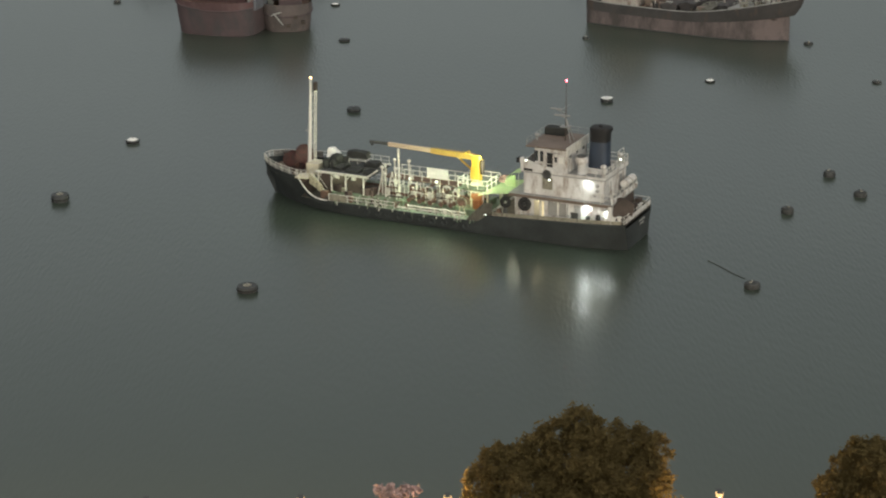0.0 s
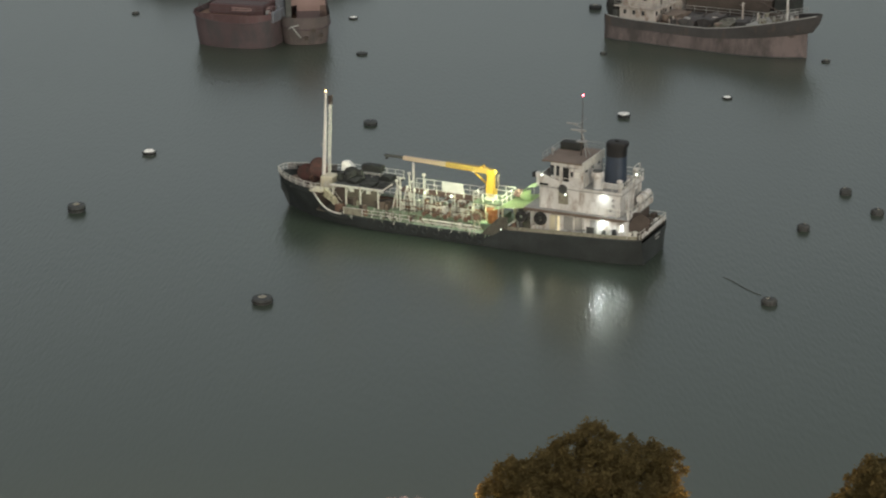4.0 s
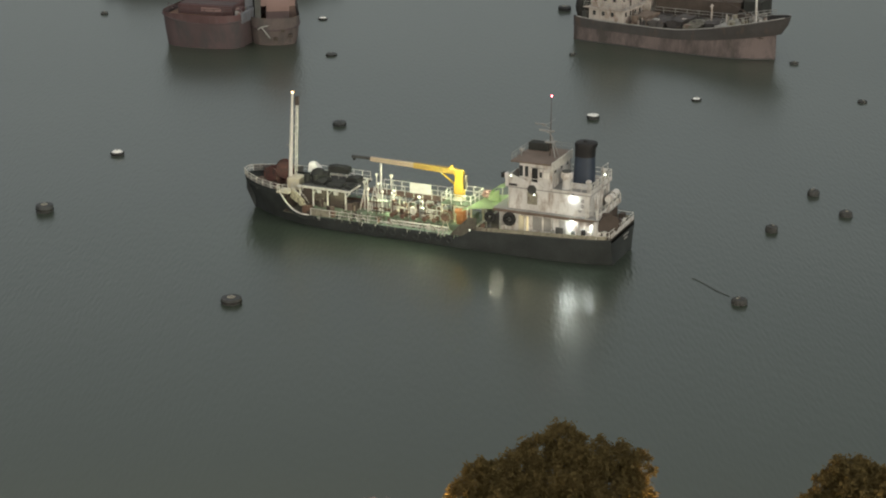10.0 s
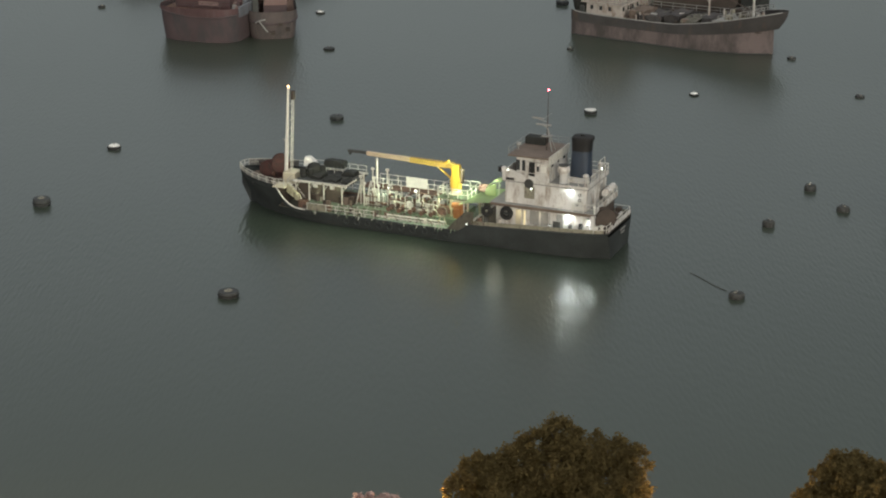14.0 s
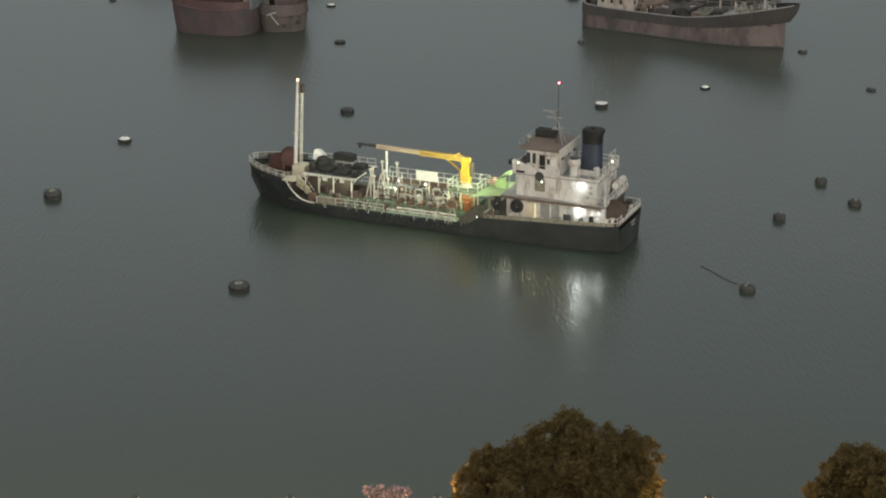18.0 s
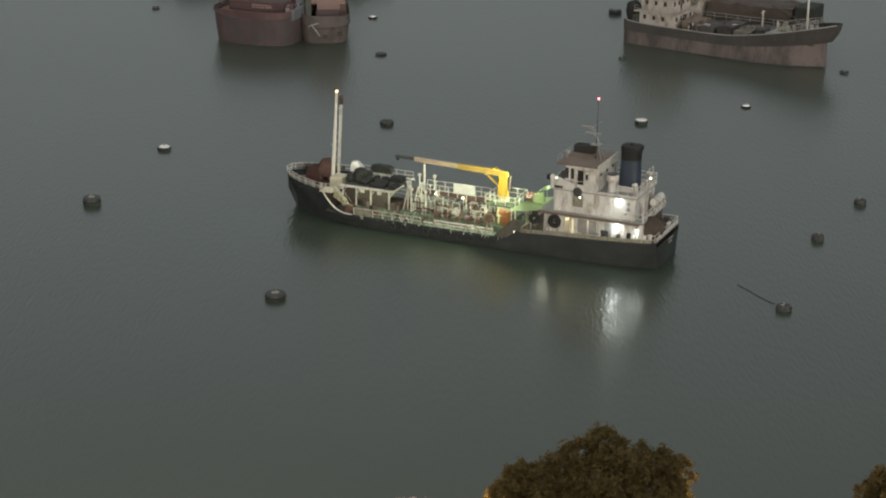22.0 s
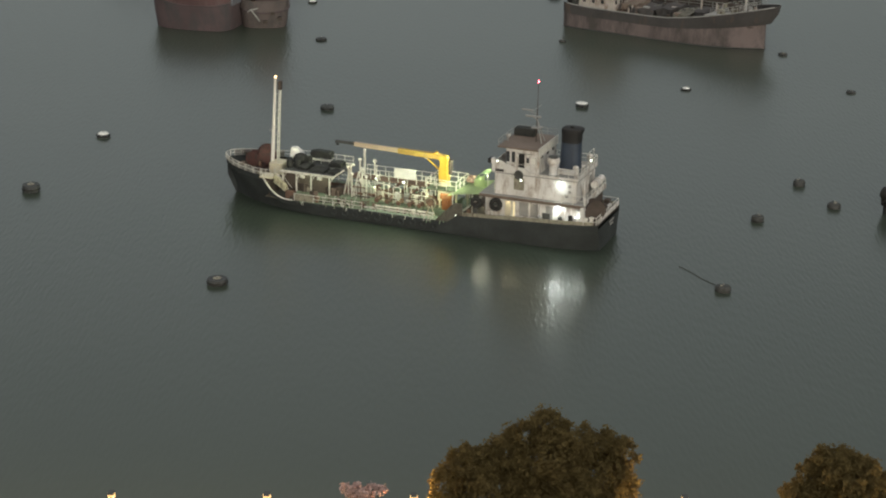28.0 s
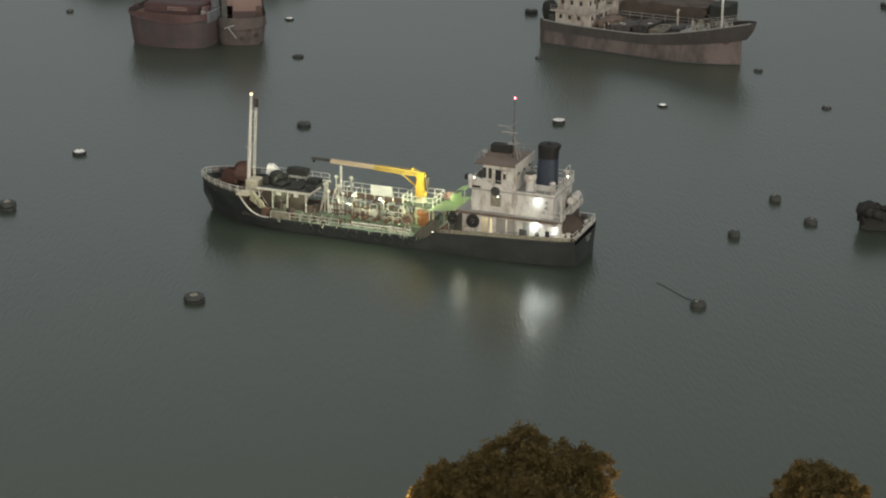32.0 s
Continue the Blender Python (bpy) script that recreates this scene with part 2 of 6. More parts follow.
# ---- mesh helpers ----
def part(name, bm, material, parent=None, label="", smooth=False):
    """Link a bmesh, or a ready mesh, as one object under a thing or part."""
    if isinstance(bm, bmesh.types.BMesh):
        bmesh.ops.recalc_face_normals(bm, faces=bm.faces)
        me = bpy.data.meshes.new(name)
        bm.to_mesh(me)
        bm.free()
        me.materials.append(material)
        if smooth:
            me.polygons.foreach_set("use_smooth", [True] * len(me.polygons))
            me.set_sharp_from_angle(angle=radians(38))
    else:
        me = bm
    ob = new(name, me)
    ob.parent = parent
    if label:
        tagged(ob, label)
    return ob


def again(ob, m, parent=None):
    """A further part on the same mesh."""
    o = new(ob.name.split(".")[0], ob.data)
    o.parent = parent or ob.parent
    o.matrix_basis = m
    if "label" in ob:
        o["label"] = ob["label"]
    return o


def thing(name, label, category, m=None, group="", kind=""):
    e = new(name)
    e.empty_display_size = 0.3
    if m:
        e.matrix_basis = m
    return tagged(e, label, category, group, kind)


def box(bm, x0, x1, y0, y1, z0, z1, bevel=0.0):
    r = bmesh.ops.create_cube(bm, size=1.0, matrix=Matrix.LocRotScale(((x0 + x1) / 2, (y0 + y1) / 2, (z0 + z1) / 2), None, (x1 - x0, y1 - y0, z1 - z0)))
    if bevel:
        es = list({e for v in r["verts"] for e in v.link_edges})
        bmesh.ops.bevel(bm, geom=es, offset=bevel, segments=2, affect="EDGES", profile=0.6)
    return bm


def rod(bm, a, b, r, r2=None, n=8):
    a, b = Vector(a), Vector(b)
    d = b - a
    m = Matrix.Translation((a + b) / 2) @ d.to_track_quat("Z", "Y").to_matrix().to_4x4()
    bmesh.ops.create_cone(bm, cap_ends=True, segments=n, radius1=r, radius2=r if r2 is None else r2, depth=d.length, matrix=m)
    return bm


def ball(bm, c, r, n=12, squash=(1, 1, 1)):
    bmesh.ops.create_uvsphere(bm, u_segments=n, v_segments=max(6, n * 2 // 3), radius=1.0, matrix=Matrix.LocRotScale(c, None, Vector(squash) * r))
    return bm


def ring(bm, m, big, small, n=20, k=8):
    """A torus round the local z axis of m."""
    rows = []
    for i in range(n):
        a = 2 * math.pi * i / n
        rows.append([bm.verts.new(m @ Vector(((big + small * math.cos(b)) * math.cos(a), (big + small * math.cos(b)) * math.sin(a), small * math.sin(b))))
                     for b in (2 * math.pi * j / k for j in range(k))])
    for i in range(n):
        for j in range(k):
            bm.faces.new((rows[i][j], rows[(i + 1) % n][j], rows[(i + 1) % n][(j + 1) % k], rows[i][(j + 1) % k]))
    return bm


def lathe(bm, profile, n=20, c=(0, 0, 0)):
    """Spin (radius, height) pairs round z."""
    rows = []
    for r, z in profile:
        rows.append([bm.verts.new((c[0] + r * math.cos(2 * math.pi * i / n), c[1] + r * math.sin(2 * math.pi * i / n), c[2] + z)) for i in range(n)])
    for a, b in zip(rows, rows[1:]):
        for i in range(n):
            bm.faces.new((a[i], a[(i + 1) % n], b[(i + 1) % n], b[i]))
    bm.faces.new(rows[0])
    bm.faces.new(rows[-1])
    return bm


def loft(bm, sections, closed=False, caps=False):
    rows = [[bm.verts.new(p) for p in s] for s in sections]
    for a, b in zip(rows, rows[1:]):
        m = len(a)
        for i in range(m if closed else m - 1):
            j = (i + 1) % m
            bm.faces.new((a[i], a[j], b[j], b[i]))
    if caps:
        bm.faces.new(rows[0])
        bm.faces.new(rows[-1])
    return bm


def B():
    return bmesh.new()


def rail(name, pts, height, parent, material, step=1.5, rails=2, r=0.035, label=""):
    """A guard rail along a line of points: one part, with each post a part under it."""
    bars = B()
    posts = []
    for a, b in zip(pts, pts[1:]):
        a, b = Vector(a), Vector(b)
        for k in range(rails):
            h = Vector((0, 0, height * (k + 1) / rails))
            rod(bars, a + h, b + h, r, n=6)
        n = max(1, round((b - a).length / step))
        posts += [a.lerp(b, i / n) for i in range(n)]
    posts.append(Vector(pts[-1]))
    top = part(name, bars, material, parent, label)
    first = part("rail_post", rod(B(), (0, 0, 0), (0, 0, height), r * 1.15, n=6), material, top)
    first.matrix_basis = Matrix.Translation(posts[0])
    for p in posts[1:]:
        again(first, Matrix.Translation(p))
    return top


def tube(bm, pts, r, n=7):
    """One bent round bar along a line of points."""
    pts = [Vector(p) for p in pts]
    rings = []
    for i, p in enumerate(pts):
        d = (pts[min(i + 1, len(pts) - 1)] - pts[max(i - 1, 0)]).normalized()
        q = d.to_track_quat("Z", "Y").to_matrix()
        rings.append([p + q @ Vector((r * math.cos(2 * math.pi * k / n), r * math.sin(2 * math.pi * k / n), 0)) for k in range(n)])
    return loft(bm, rings, closed=True, caps=True)


# ---- water, quay, the room that the camera looks out of ----
def sheet(name, xs, ys, z, material):
    bm = B()
    rows = [[bm.verts.new((x, y, z)) for x in xs] for y in ys]
    for a, b in zip(rows, rows[1:]):
        for k in range(len(xs) - 1):
            bm.faces.new((a[k], a[k + 1], b[k + 1], b[k]))
    return part(name, bm, material)


WIDE = [-4500, -1500, -600, -300]
water = tagged(sheet("water", WIDE + list(range(-160, 161, 10)) + [-v for v in reversed(WIDE)], WIDE + list(range(0, 481, 10)) + [700, 1500, 4500], 0.0, M_WATER), "calm grey-green harbour water with fine ripples", "water", kind="structure")
ground = tagged(part("ground", box(B(), -400, 400, -300, 133.5, -3.0, 3.0), M_PAVE), "paved waterfront promenade above the quay wall", "ground", kind="structure")
quay = tagged(part("quay_wall", box(B(), -400, 400, 133.504, 134.3, -3.0, 3.25, 0.05), M_CONC), "stained concrete quay wall along the promenade", "wall", kind="structure")


def viewing_room():
    """The balcony from which the harbour is seen."""
    for nm, b, lab in (("wall_back", (-2.4, 2.4, -1.6, -1.4, 69.6, 72.9), "plain plastered wall behind the balcony"), ("wall_east", (2.4, 2.6, -1.6, 1.2, 69.6, 72.9), "plain side wall of the balcony"),
                       ("wall_west", (-2.6, -2.4, -1.6, 1.2, 69.6, 72.9), "plain side wall of the balcony"), ("wall_front", (-2.6, 2.6, 1.2, 1.32, 69.6, 70.5), "low plastered balcony parapet")):
        tagged(part(nm, box(B(), *b), M_PLASTER), lab, "wall", kind="structure")
    tagged(part("floor", box(B(), -2.6, 2.6, -1.6, 1.95, 69.4, 69.6), M_PLASTER), "plain balcony floor", "floor", kind="structure")
    tagged(part("ceiling", box(B(), -2.6, 2.6, -1.6, 1.0, 72.9, 73.1), M_PLASTER), "plain slab over the balcony", "ceiling", kind="structure")
    tagged(part("wall_tower", box(box(B(), -7, 7, -14, 1.2, 3.0, 69.398), -7, 7, -14, -1.604, 69.402, 78), M_CONC), "plain concrete tower block that carries the balcony", "wall", kind="structure")
    # the pier beside the open window: tiles outside, a bronze frame inside
    lean = pose(-0.4822, 1.70, 71.30, 0, JAMB_LEAN, 0)
    jamb = part("window_1", box(B(), -0.19, -0.004, 0.0, 0.080, -2.2, 2.4), M_GROUT)
    jamb.matrix_basis = lean
    tagged(jamb, "tiled window pier with a dark bronze frame", "window", kind="structure")
    tile = part("tile", box(B(), -0.186, 0.0, -0.0005, 0.084, 0.0015, 0.0985, 0.003), M_TILE, jamb, "pinkish grey facade tile")
    tile.matrix_basis = pose(0, 0, -1.2)
    for i in range(1, 24):
        again(tile, pose(random.uniform(-0.0008, 0.0008), 0, -1.2 + 0.1 * i, 0, 0, random.uniform(-0.3, 0.3)))
    part("window_frame", box(B(), -0.17, 0.004, -0.14, -0.004, -2.2, 2.4, 0.006), M_BRONZE, jamb, "dark bronze aluminium window frame")


JAMB_LEAN = 4.2
viewing_room()


def ceiling_lamp():
    t = thing("ceiling_lamp", "round frosted ceiling lamp over the balcony", "lamp", pose(0.5, -0.5, 72.9))
    part("base", lathe(B(), [(0.16, -0.03), (0.16, -0.001)], 20), M_WHITE, t)
    part("diffuser", lathe(B(), [(0.03, -0.12), (0.12, -0.1), (0.15, -0.03)], 20), M_DIM, t, smooth=True)
    lamp = bpy.data.lights.new("balcony_light", "POINT")
    lamp.energy, lamp.color, lamp.shadow_soft_size = 75, (1.0, 0.9, 0.82), 0.1
    o = new("balcony_light", lamp)
    o.location = (0.5, -0.5, 72.72)


ceiling_lamp()


# ---- trees and lamps on the promenade ----
def leaves(bm, blobs, count, size, rng, lo=0.35):
    """Many small bent leaves: most in ragged clumps on a set of balls, the rest inside them."""
    clumps = []
    for x, y, z, r in blobs:
        for _ in range(int(10 + 16 * r)):
            d = Vector((rng.gauss(0, 1), rng.gauss(0, 0.8), rng.gauss(0.35, 1))).normalized()
            k = r * (rng.uniform(0.78, 1.04) + 0.12 * noise.noise(d * 1.9 + Vector((x, y, z))))
            clumps.append((x + d.x * k, y + d.y * k, z + d.z * k, r * rng.uniform(0.12, 0.3) + 0.1, d))
    weight = [c[3] ** 2 for c in clumps]
    vol = [b[3] ** 3 for b in blobs]
    picked = rng.choices(clumps, weight, k=int(count * 0.72))
    for i in range(count):
        if i < len(picked):
            x, y, z, r, up = picked[i]
            d = Vector((rng.gauss(0, 1), rng.gauss(0, 1), rng.gauss(0, 1))).normalized()
            c = Vector((x, y, z)) + d * r * rng.random() ** 0.45 + (up + Vector((0, 0, 0.5))) * r * rng.uniform(-0.3, 0.9) * rng.random()
        else:
            x, y, z, r = rng.choices(blobs, vol)[0]
            d = Vector((rng.gauss(0, 1), rng.gauss(0, 1), rng.gauss(0, 1))).normalized()
            c = Vector((x, y, z)) + d * r * rng.uniform(lo, 0.95) ** 0.5
        s = size * rng.uniform(0.6, 1.4)
        q = Euler((rng.uniform(-0.9, 0.9), rng.uniform(-0.9, 0.9), rng.uniform(0, 6.28))).to_matrix()
        a, b2, t = q @ Vector((s, 0, 0)), q @ Vector((0, s * 0.5, 0)), q @ Vector((0, 0, s * 0.18))
        v = [bm.verts.new(p) for p in (c - a, c - b2 + t, c + a, c + b2 + t)]
        bm.faces.new(v[:3])
        bm.faces.new((v[0], v[2], v[3]))
    return bm


def tree(label, base, blobs, count, leaf, seed, material, trunk_r=0.35, category="tree", name="tree"):
    rng = random.Random(seed)
    t = thing(name, label, category, Matrix.Translation(base))
    local = [(x - base[0], y - base[1], z - base[2], r) for x, y, z, r in blobs]
    top = sum((Vector(b[:3]) for b in local), Vector()) / len(local)
    bm = B()
    fork = Vector((0, 0, top.z * 0.45))
    rod(bm, (0, 0, -0.2), fork, trunk_r, trunk_r * 0.7, 10)
    part("trunk", bm, M_BARK, t, smooth=True)
    for x, y, z, r in local:
        mid = fork.lerp(Vector((x, y, z)), 0.55) + Vector((rng.uniform(-.3, .3), rng.uniform(-.3, .3), 0.3))
        bm = B()
        rod(bm, fork, mid, trunk_r * 0.5, trunk_r * 0.32, 7)
        rod(bm, mid, (x, y, z), trunk_r * 0.32, trunk_r * 0.12, 6)
        for _ in range(3):
            e = Vector((x, y, z)) + Vector((rng.uniform(-1, 1), rng.uniform(-1, 1), rng.uniform(-0.2, 1))) * r * 0.8
            rod(bm, mid.lerp(Vector((x, y, z)), 0.6), e, trunk_r * 0.16, 0.02, 5)
        part("limb", bm, M_BARK, t)
    part("crown", leaves(B(), local, count, leaf, rng), material, t)
    return t


tree("broad olive-green tree with a dense uneven crown", (9.3, 130.5, 3.0),
     [(9.2, 131, 12.75, 1.25), (7.5, 130.6, 12.05, 1.3), (11.5, 131, 11.55, 1.3), (13.2, 130.6, 11.15, 1.35), (14.5, 130.3, 11.05, 1.1), (4.4, 130.5, 10.15, 1.45), (2.9, 130.2, 9.95, 1.35),
      (1.7, 130, 8.45, 1.3), (6, 130.2, 10.55, 1.6), (9.2, 130, 9.75, 2.9), (12.8, 130, 8.95, 2.3), (14.4, 130, 8.55, 1.2), (5, 129.8, 7.75, 2.5), (9.5, 129.2, 6.75, 3.4),
      (13.4, 129.5, 6.35, 2.2), (2.3, 129.5, 6.35, 1.8)], 100000, 0.145, 3, M_LEAF)
tree("olive-green tree with a loose rounded crown", (30.5, 130.0, 3.0),
     [(29.2, 130, 10.6, 1.1), (30.5, 130.3, 10.3, 1.2), (28.1, 129.8, 9.6, 1.1), (32, 130, 9.6, 1.2), (33.3, 130, 8.6, 1.1), (30.2, 129.6, 8.7, 2.1), (27.2, 129.5, 8.2, 1.1),
      (31.7, 129.5, 7.5, 2.1), (28.6, 129.5, 6.9, 2)], 42000, 0.145, 5, M_LEAF)
tree("small flat-topped pink-blossomed tree lit by the lamps", (-4.2, 129.5, 3.0),
     [(-5.5, 129.5, 8.5, 0.4), (-4.7, 129.6, 8.45, 0.42), (-3.7, 129.5, 8.5, 0.4), (-2.9, 129.4, 8.45, 0.35), (-4.3, 129.3, 7.8, 0.75), (-4, 129.3, 6.9, 0.9)], 3000, 0.13, 7, M_PINK, 0.12)


def street_lamp(x, y, label):
    t = thing("street_lamp", label, "street lamp", pose(x, y, 3.0), group="promenade lamps")
    part("base", lathe(B(), [(0.22, 0), (0.22, 0.5), (0.12, 0.7)], 12), M_DARK, t)
    part("post", rod(B(), (0, 0, 0.6), (0, 0, 4.35), 0.085, 0.055, 10), M_DARK, t, smooth=True)
    part("arm", rod(B(), (0, 0, 4.25), (0, 0.75, 4.5), 0.04, n=7), M_DARK, t)
    part("hood", box(B(), -0.22, 0.22, 0.45, 1.25, 4.66, 4.74, 0.03), M_DARK, t)
    part("lens", lathe(B(), [(0.1, 4.22), (0.24, 4.3), (0.3, 4.5), (0.26, 4.65)], 9, (0, 0.85, 0)), M_STREET, t, "glowing warm lamp globe", smooth=True)
    lamp = bpy.data.lights.new("street_light", "POINT")
    lamp.energy, lamp.color, lamp.shadow_soft_size = STREET_WATTS, (1.0, 0.66, 0.32), 0.4
    o = new("street_light", lamp)
    o.location = (x, y + 0.95, 6.9)


STREET_WATTS = 3600
for lx in (-44.8, -33.4, -22.6, -11.3, -0.6, 19.2, 40.0):
    street_lamp(lx, 129.6, "dark street lamp post with a warm glowing head on the promenade")


# ---- mooring buoys ----
def buoy(label, place, r, h, white, rng, kind=0):
    """kind 0: upright drum; 1: low dome; 2: lumpy round float."""
    t = thing("mooring_buoy", label, "buoy", pose(place[0], place[1], 0, rng.uniform(-3, 3), rng.uniform(-3, 3), rng.uniform(0, 360)), group="mooring buoys")
    h = h * 0.6
    body = ([(r * 0.9, -0.8), (r * 0.98, -0.2), (r, 0.1), (r, h * 0.9), (r * 0.96, h), (r * 0.4, h + 0.02), (0.1, h + 0.03)],
            [(r * 0.7, -0.8), (r * 0.96, -0.1), (r, 0.25), (r * 0.86, h * 0.7), (r * 0.55, h), (0.1, h + 0.06)],
            [(r * 0.8, -0.8), (r * 0.97, -0.15), (r, 0.25), (r * 0.99, h * 0.75), (r * 0.86, h * 1.02), (r * 0.45, h * 1.12), (0.08, h * 1.14)])[kind]
    bm = lathe(B(), body, 26)
    seed = Vector((place[0], place[1], 0))
    for v in bm.verts:
        v.co += noise.noise_vector(v.co * 1.6 + seed) * (0.08 if kind == 2 else 0.02)
    part("drum", bm, M_FLOAT if kind == 2 else M_BUOY, t, smooth=True)
    if kind != 2:
        part("fender_band", ring(B(), pose(0, 0, h * 0.4), r * 0.97, 0.1, 24, 6), M_RUBBER, t, "black rubber band")
    top = body[-1][1]
    if white and kind == 1:
        part("cap", lathe(B(), [(r * 0.84, h * 0.78), (r * 0.57, h + 0.05), (0.1, h + 0.11)], 22), M_BUOYTOP, t, "white painted domed cap", smooth=True)
    elif white:
        part("cap", lathe(B(), [(r * 0.985, h * 0.72), (r * 0.97, h + 0.03), (r * 0.3, h + 0.1), (0.1, h + 0.12)], 22), M_BUOYTOP, t, "white painted cap", smooth=True)
    elif kind == 2:
        part("worn_patch", ball(B(), (r * 0.2, 0, top - 0.02), 0.2, 10, (1, 1, 0.35)), M_OLIVE, t, "pale worn patch on top", smooth=True)
    else:
        part("deck_plate", lathe(B(), [(r * 0.42, top - 0.06), (r * 0.42, top + 0.03), (0.1, top + 0.05)], 18), M_OLIVE if h > 0.55 else M_BUOY, t, "worn top plate")
    part("swivel_post", rod(B(), (0, 0, top - 0.1), (0, 0, top + 0.08), 0.09, n=8), M_BUOY, t)
    part("mooring_eye", ring(B(), pose(0, 0, top + 0.14, 90, 0, rng.uniform(0, 180)), 0.09, 0.035, 12, 6), M_GREY, t, "pale worn mooring eye")
    return t


BUOYS, BUOY_SHIFT = {}, 0.75
rb = random.Random(11)
for key, label, x, y, r, h, white, kind in (
        ("a", "dark round mooring buoy with a white domed top", -42.1, 251.9, 0.88, 0.95, True, 1),
        ("b", "tall dark drum mooring buoy with a worn pale top", -47.1, 227.7, 1.05, 1.4, False, 0),
        ("c", "wide dark drum mooring buoy low in the water", -21.6, 195.9, 1.08, 1.0, False, 0),
        ("d", "black drum mooring buoy", -13.5, 266.5, 0.92, 0.9, False, 0),
        ("e", "white-topped drum mooring buoy", 21.9, 269.4, 0.85, 0.9, True, 0),
        ("f", "small white-capped mooring buoy", 37.7, 279.4, 0.68, 0.55, True, 1),
        ("g", "dark weathered float with a pale worn top", 38.7, 218.8, 0.72, 1.1, False, 2),
        ("h", "low dark mooring buoy with a floating rope", 31.5, 195.1, 0.85, 0.9, False, 2),
        ("i", "dark rounded mooring buoy", 46.1, 232.9, 0.74, 1.1, False, 2),
        ("j", "dark lumpy mooring buoy", 48.5, 224.4, 0.8, 0.95, False, 2),
        ("k", "small flat dark mooring buoy", -16.6, 308.6, 0.85, 0.55, False, 0),
        ("m", "small dark mooring buoy beside the moored coaster", 55.5, 301.6, 0.7, 0.5, False, 2),
        ("n", "low grey mooring buoy", 61.4, 278.0, 0.7, 0.4, False, 2),
        ("o", "small dark mooring buoy far out", -57.8, 341.0, 0.65, 0.55, False, 2),
        ("p", "small low mooring buoy off the coaster's stern", 21.6, 308.4, 0.55, 0.4, False, 2),
        ("q", "white-topped mooring buoy beside the red ships", -19.5, 336.0, 0.75, 0.6, True, 1),
        ("r", "dark mooring buoy alone near the open water", -76.9, 302.0, 0.9, 1.0, False, 0),
        ("s", "big dark mooring buoy off the coaster's stern", 22.5, 343.0, 1.1, 1.2, False, 0),
        ("u", "dark mooring buoy far out beside the coaster", 87.0, 351.0, 1.1, 1.2, False, 0)):
    BUOYS[key] = buoy(label, (x, y - BUOY_SHIFT), r, h, white, rb, kind)


def floating_rope():
    bm = B()
    pts = [Vector((27.6, 201.9, 0.05))]
    for i in range(14):
        f = (i + 1) / 14
        pts.append(Vector((27.6 + 3.2 * f, 201.9 - 5.8 * f + 0.2 * math.sin(f * 7), 0.045 + 0.015 * math.sin(f * 19))))
    tube(bm, pts, 0.032, 6)
    tagged(part("mooring_rope", bm, M_ROPE), "dark wet rope floating beside a buoy", "rope")


floating_rope()


# ---- the bunker tanker: x to the bow, y to port, z up from the waterline ----
def top_line(x):
    if x > 17.3:
        return 3.85 + 0.4 * ((x - 17.3) / 7) ** 1.5
    if x > 13.6:
        return 1.45 + 2.4 * ((x - 13.6) / 3.7) ** 2.4
    if x > -6.2:
        return 1.45
    if x > -7.4:
        return 1.45 + 0.85 * (-6.2 - x) / 1.2
    return 2.3 + 0.85 * (-7.4 - x) / 16.4


def half_deck(x):
    if x > 11:
        f = (x - 11) / 13.0
        return 4.6 * max(0.0, 1 - f ** 2.5) ** 0.62
    if x < -20:
        return 4.6 - 0.55 * ((-20 - x) / 3.8) ** 2
    return 4.6


def half_water(x):
    if x > 8:
        f = min(1.0, (x - 8) / 14.2)
        return 4.5 * max(0.0, 1 - f ** 1.9) ** 0.8
    if x < -16:
        return 4.5 - 1.3 * ((-16 - x) / 7.8) ** 2
    return 4.5


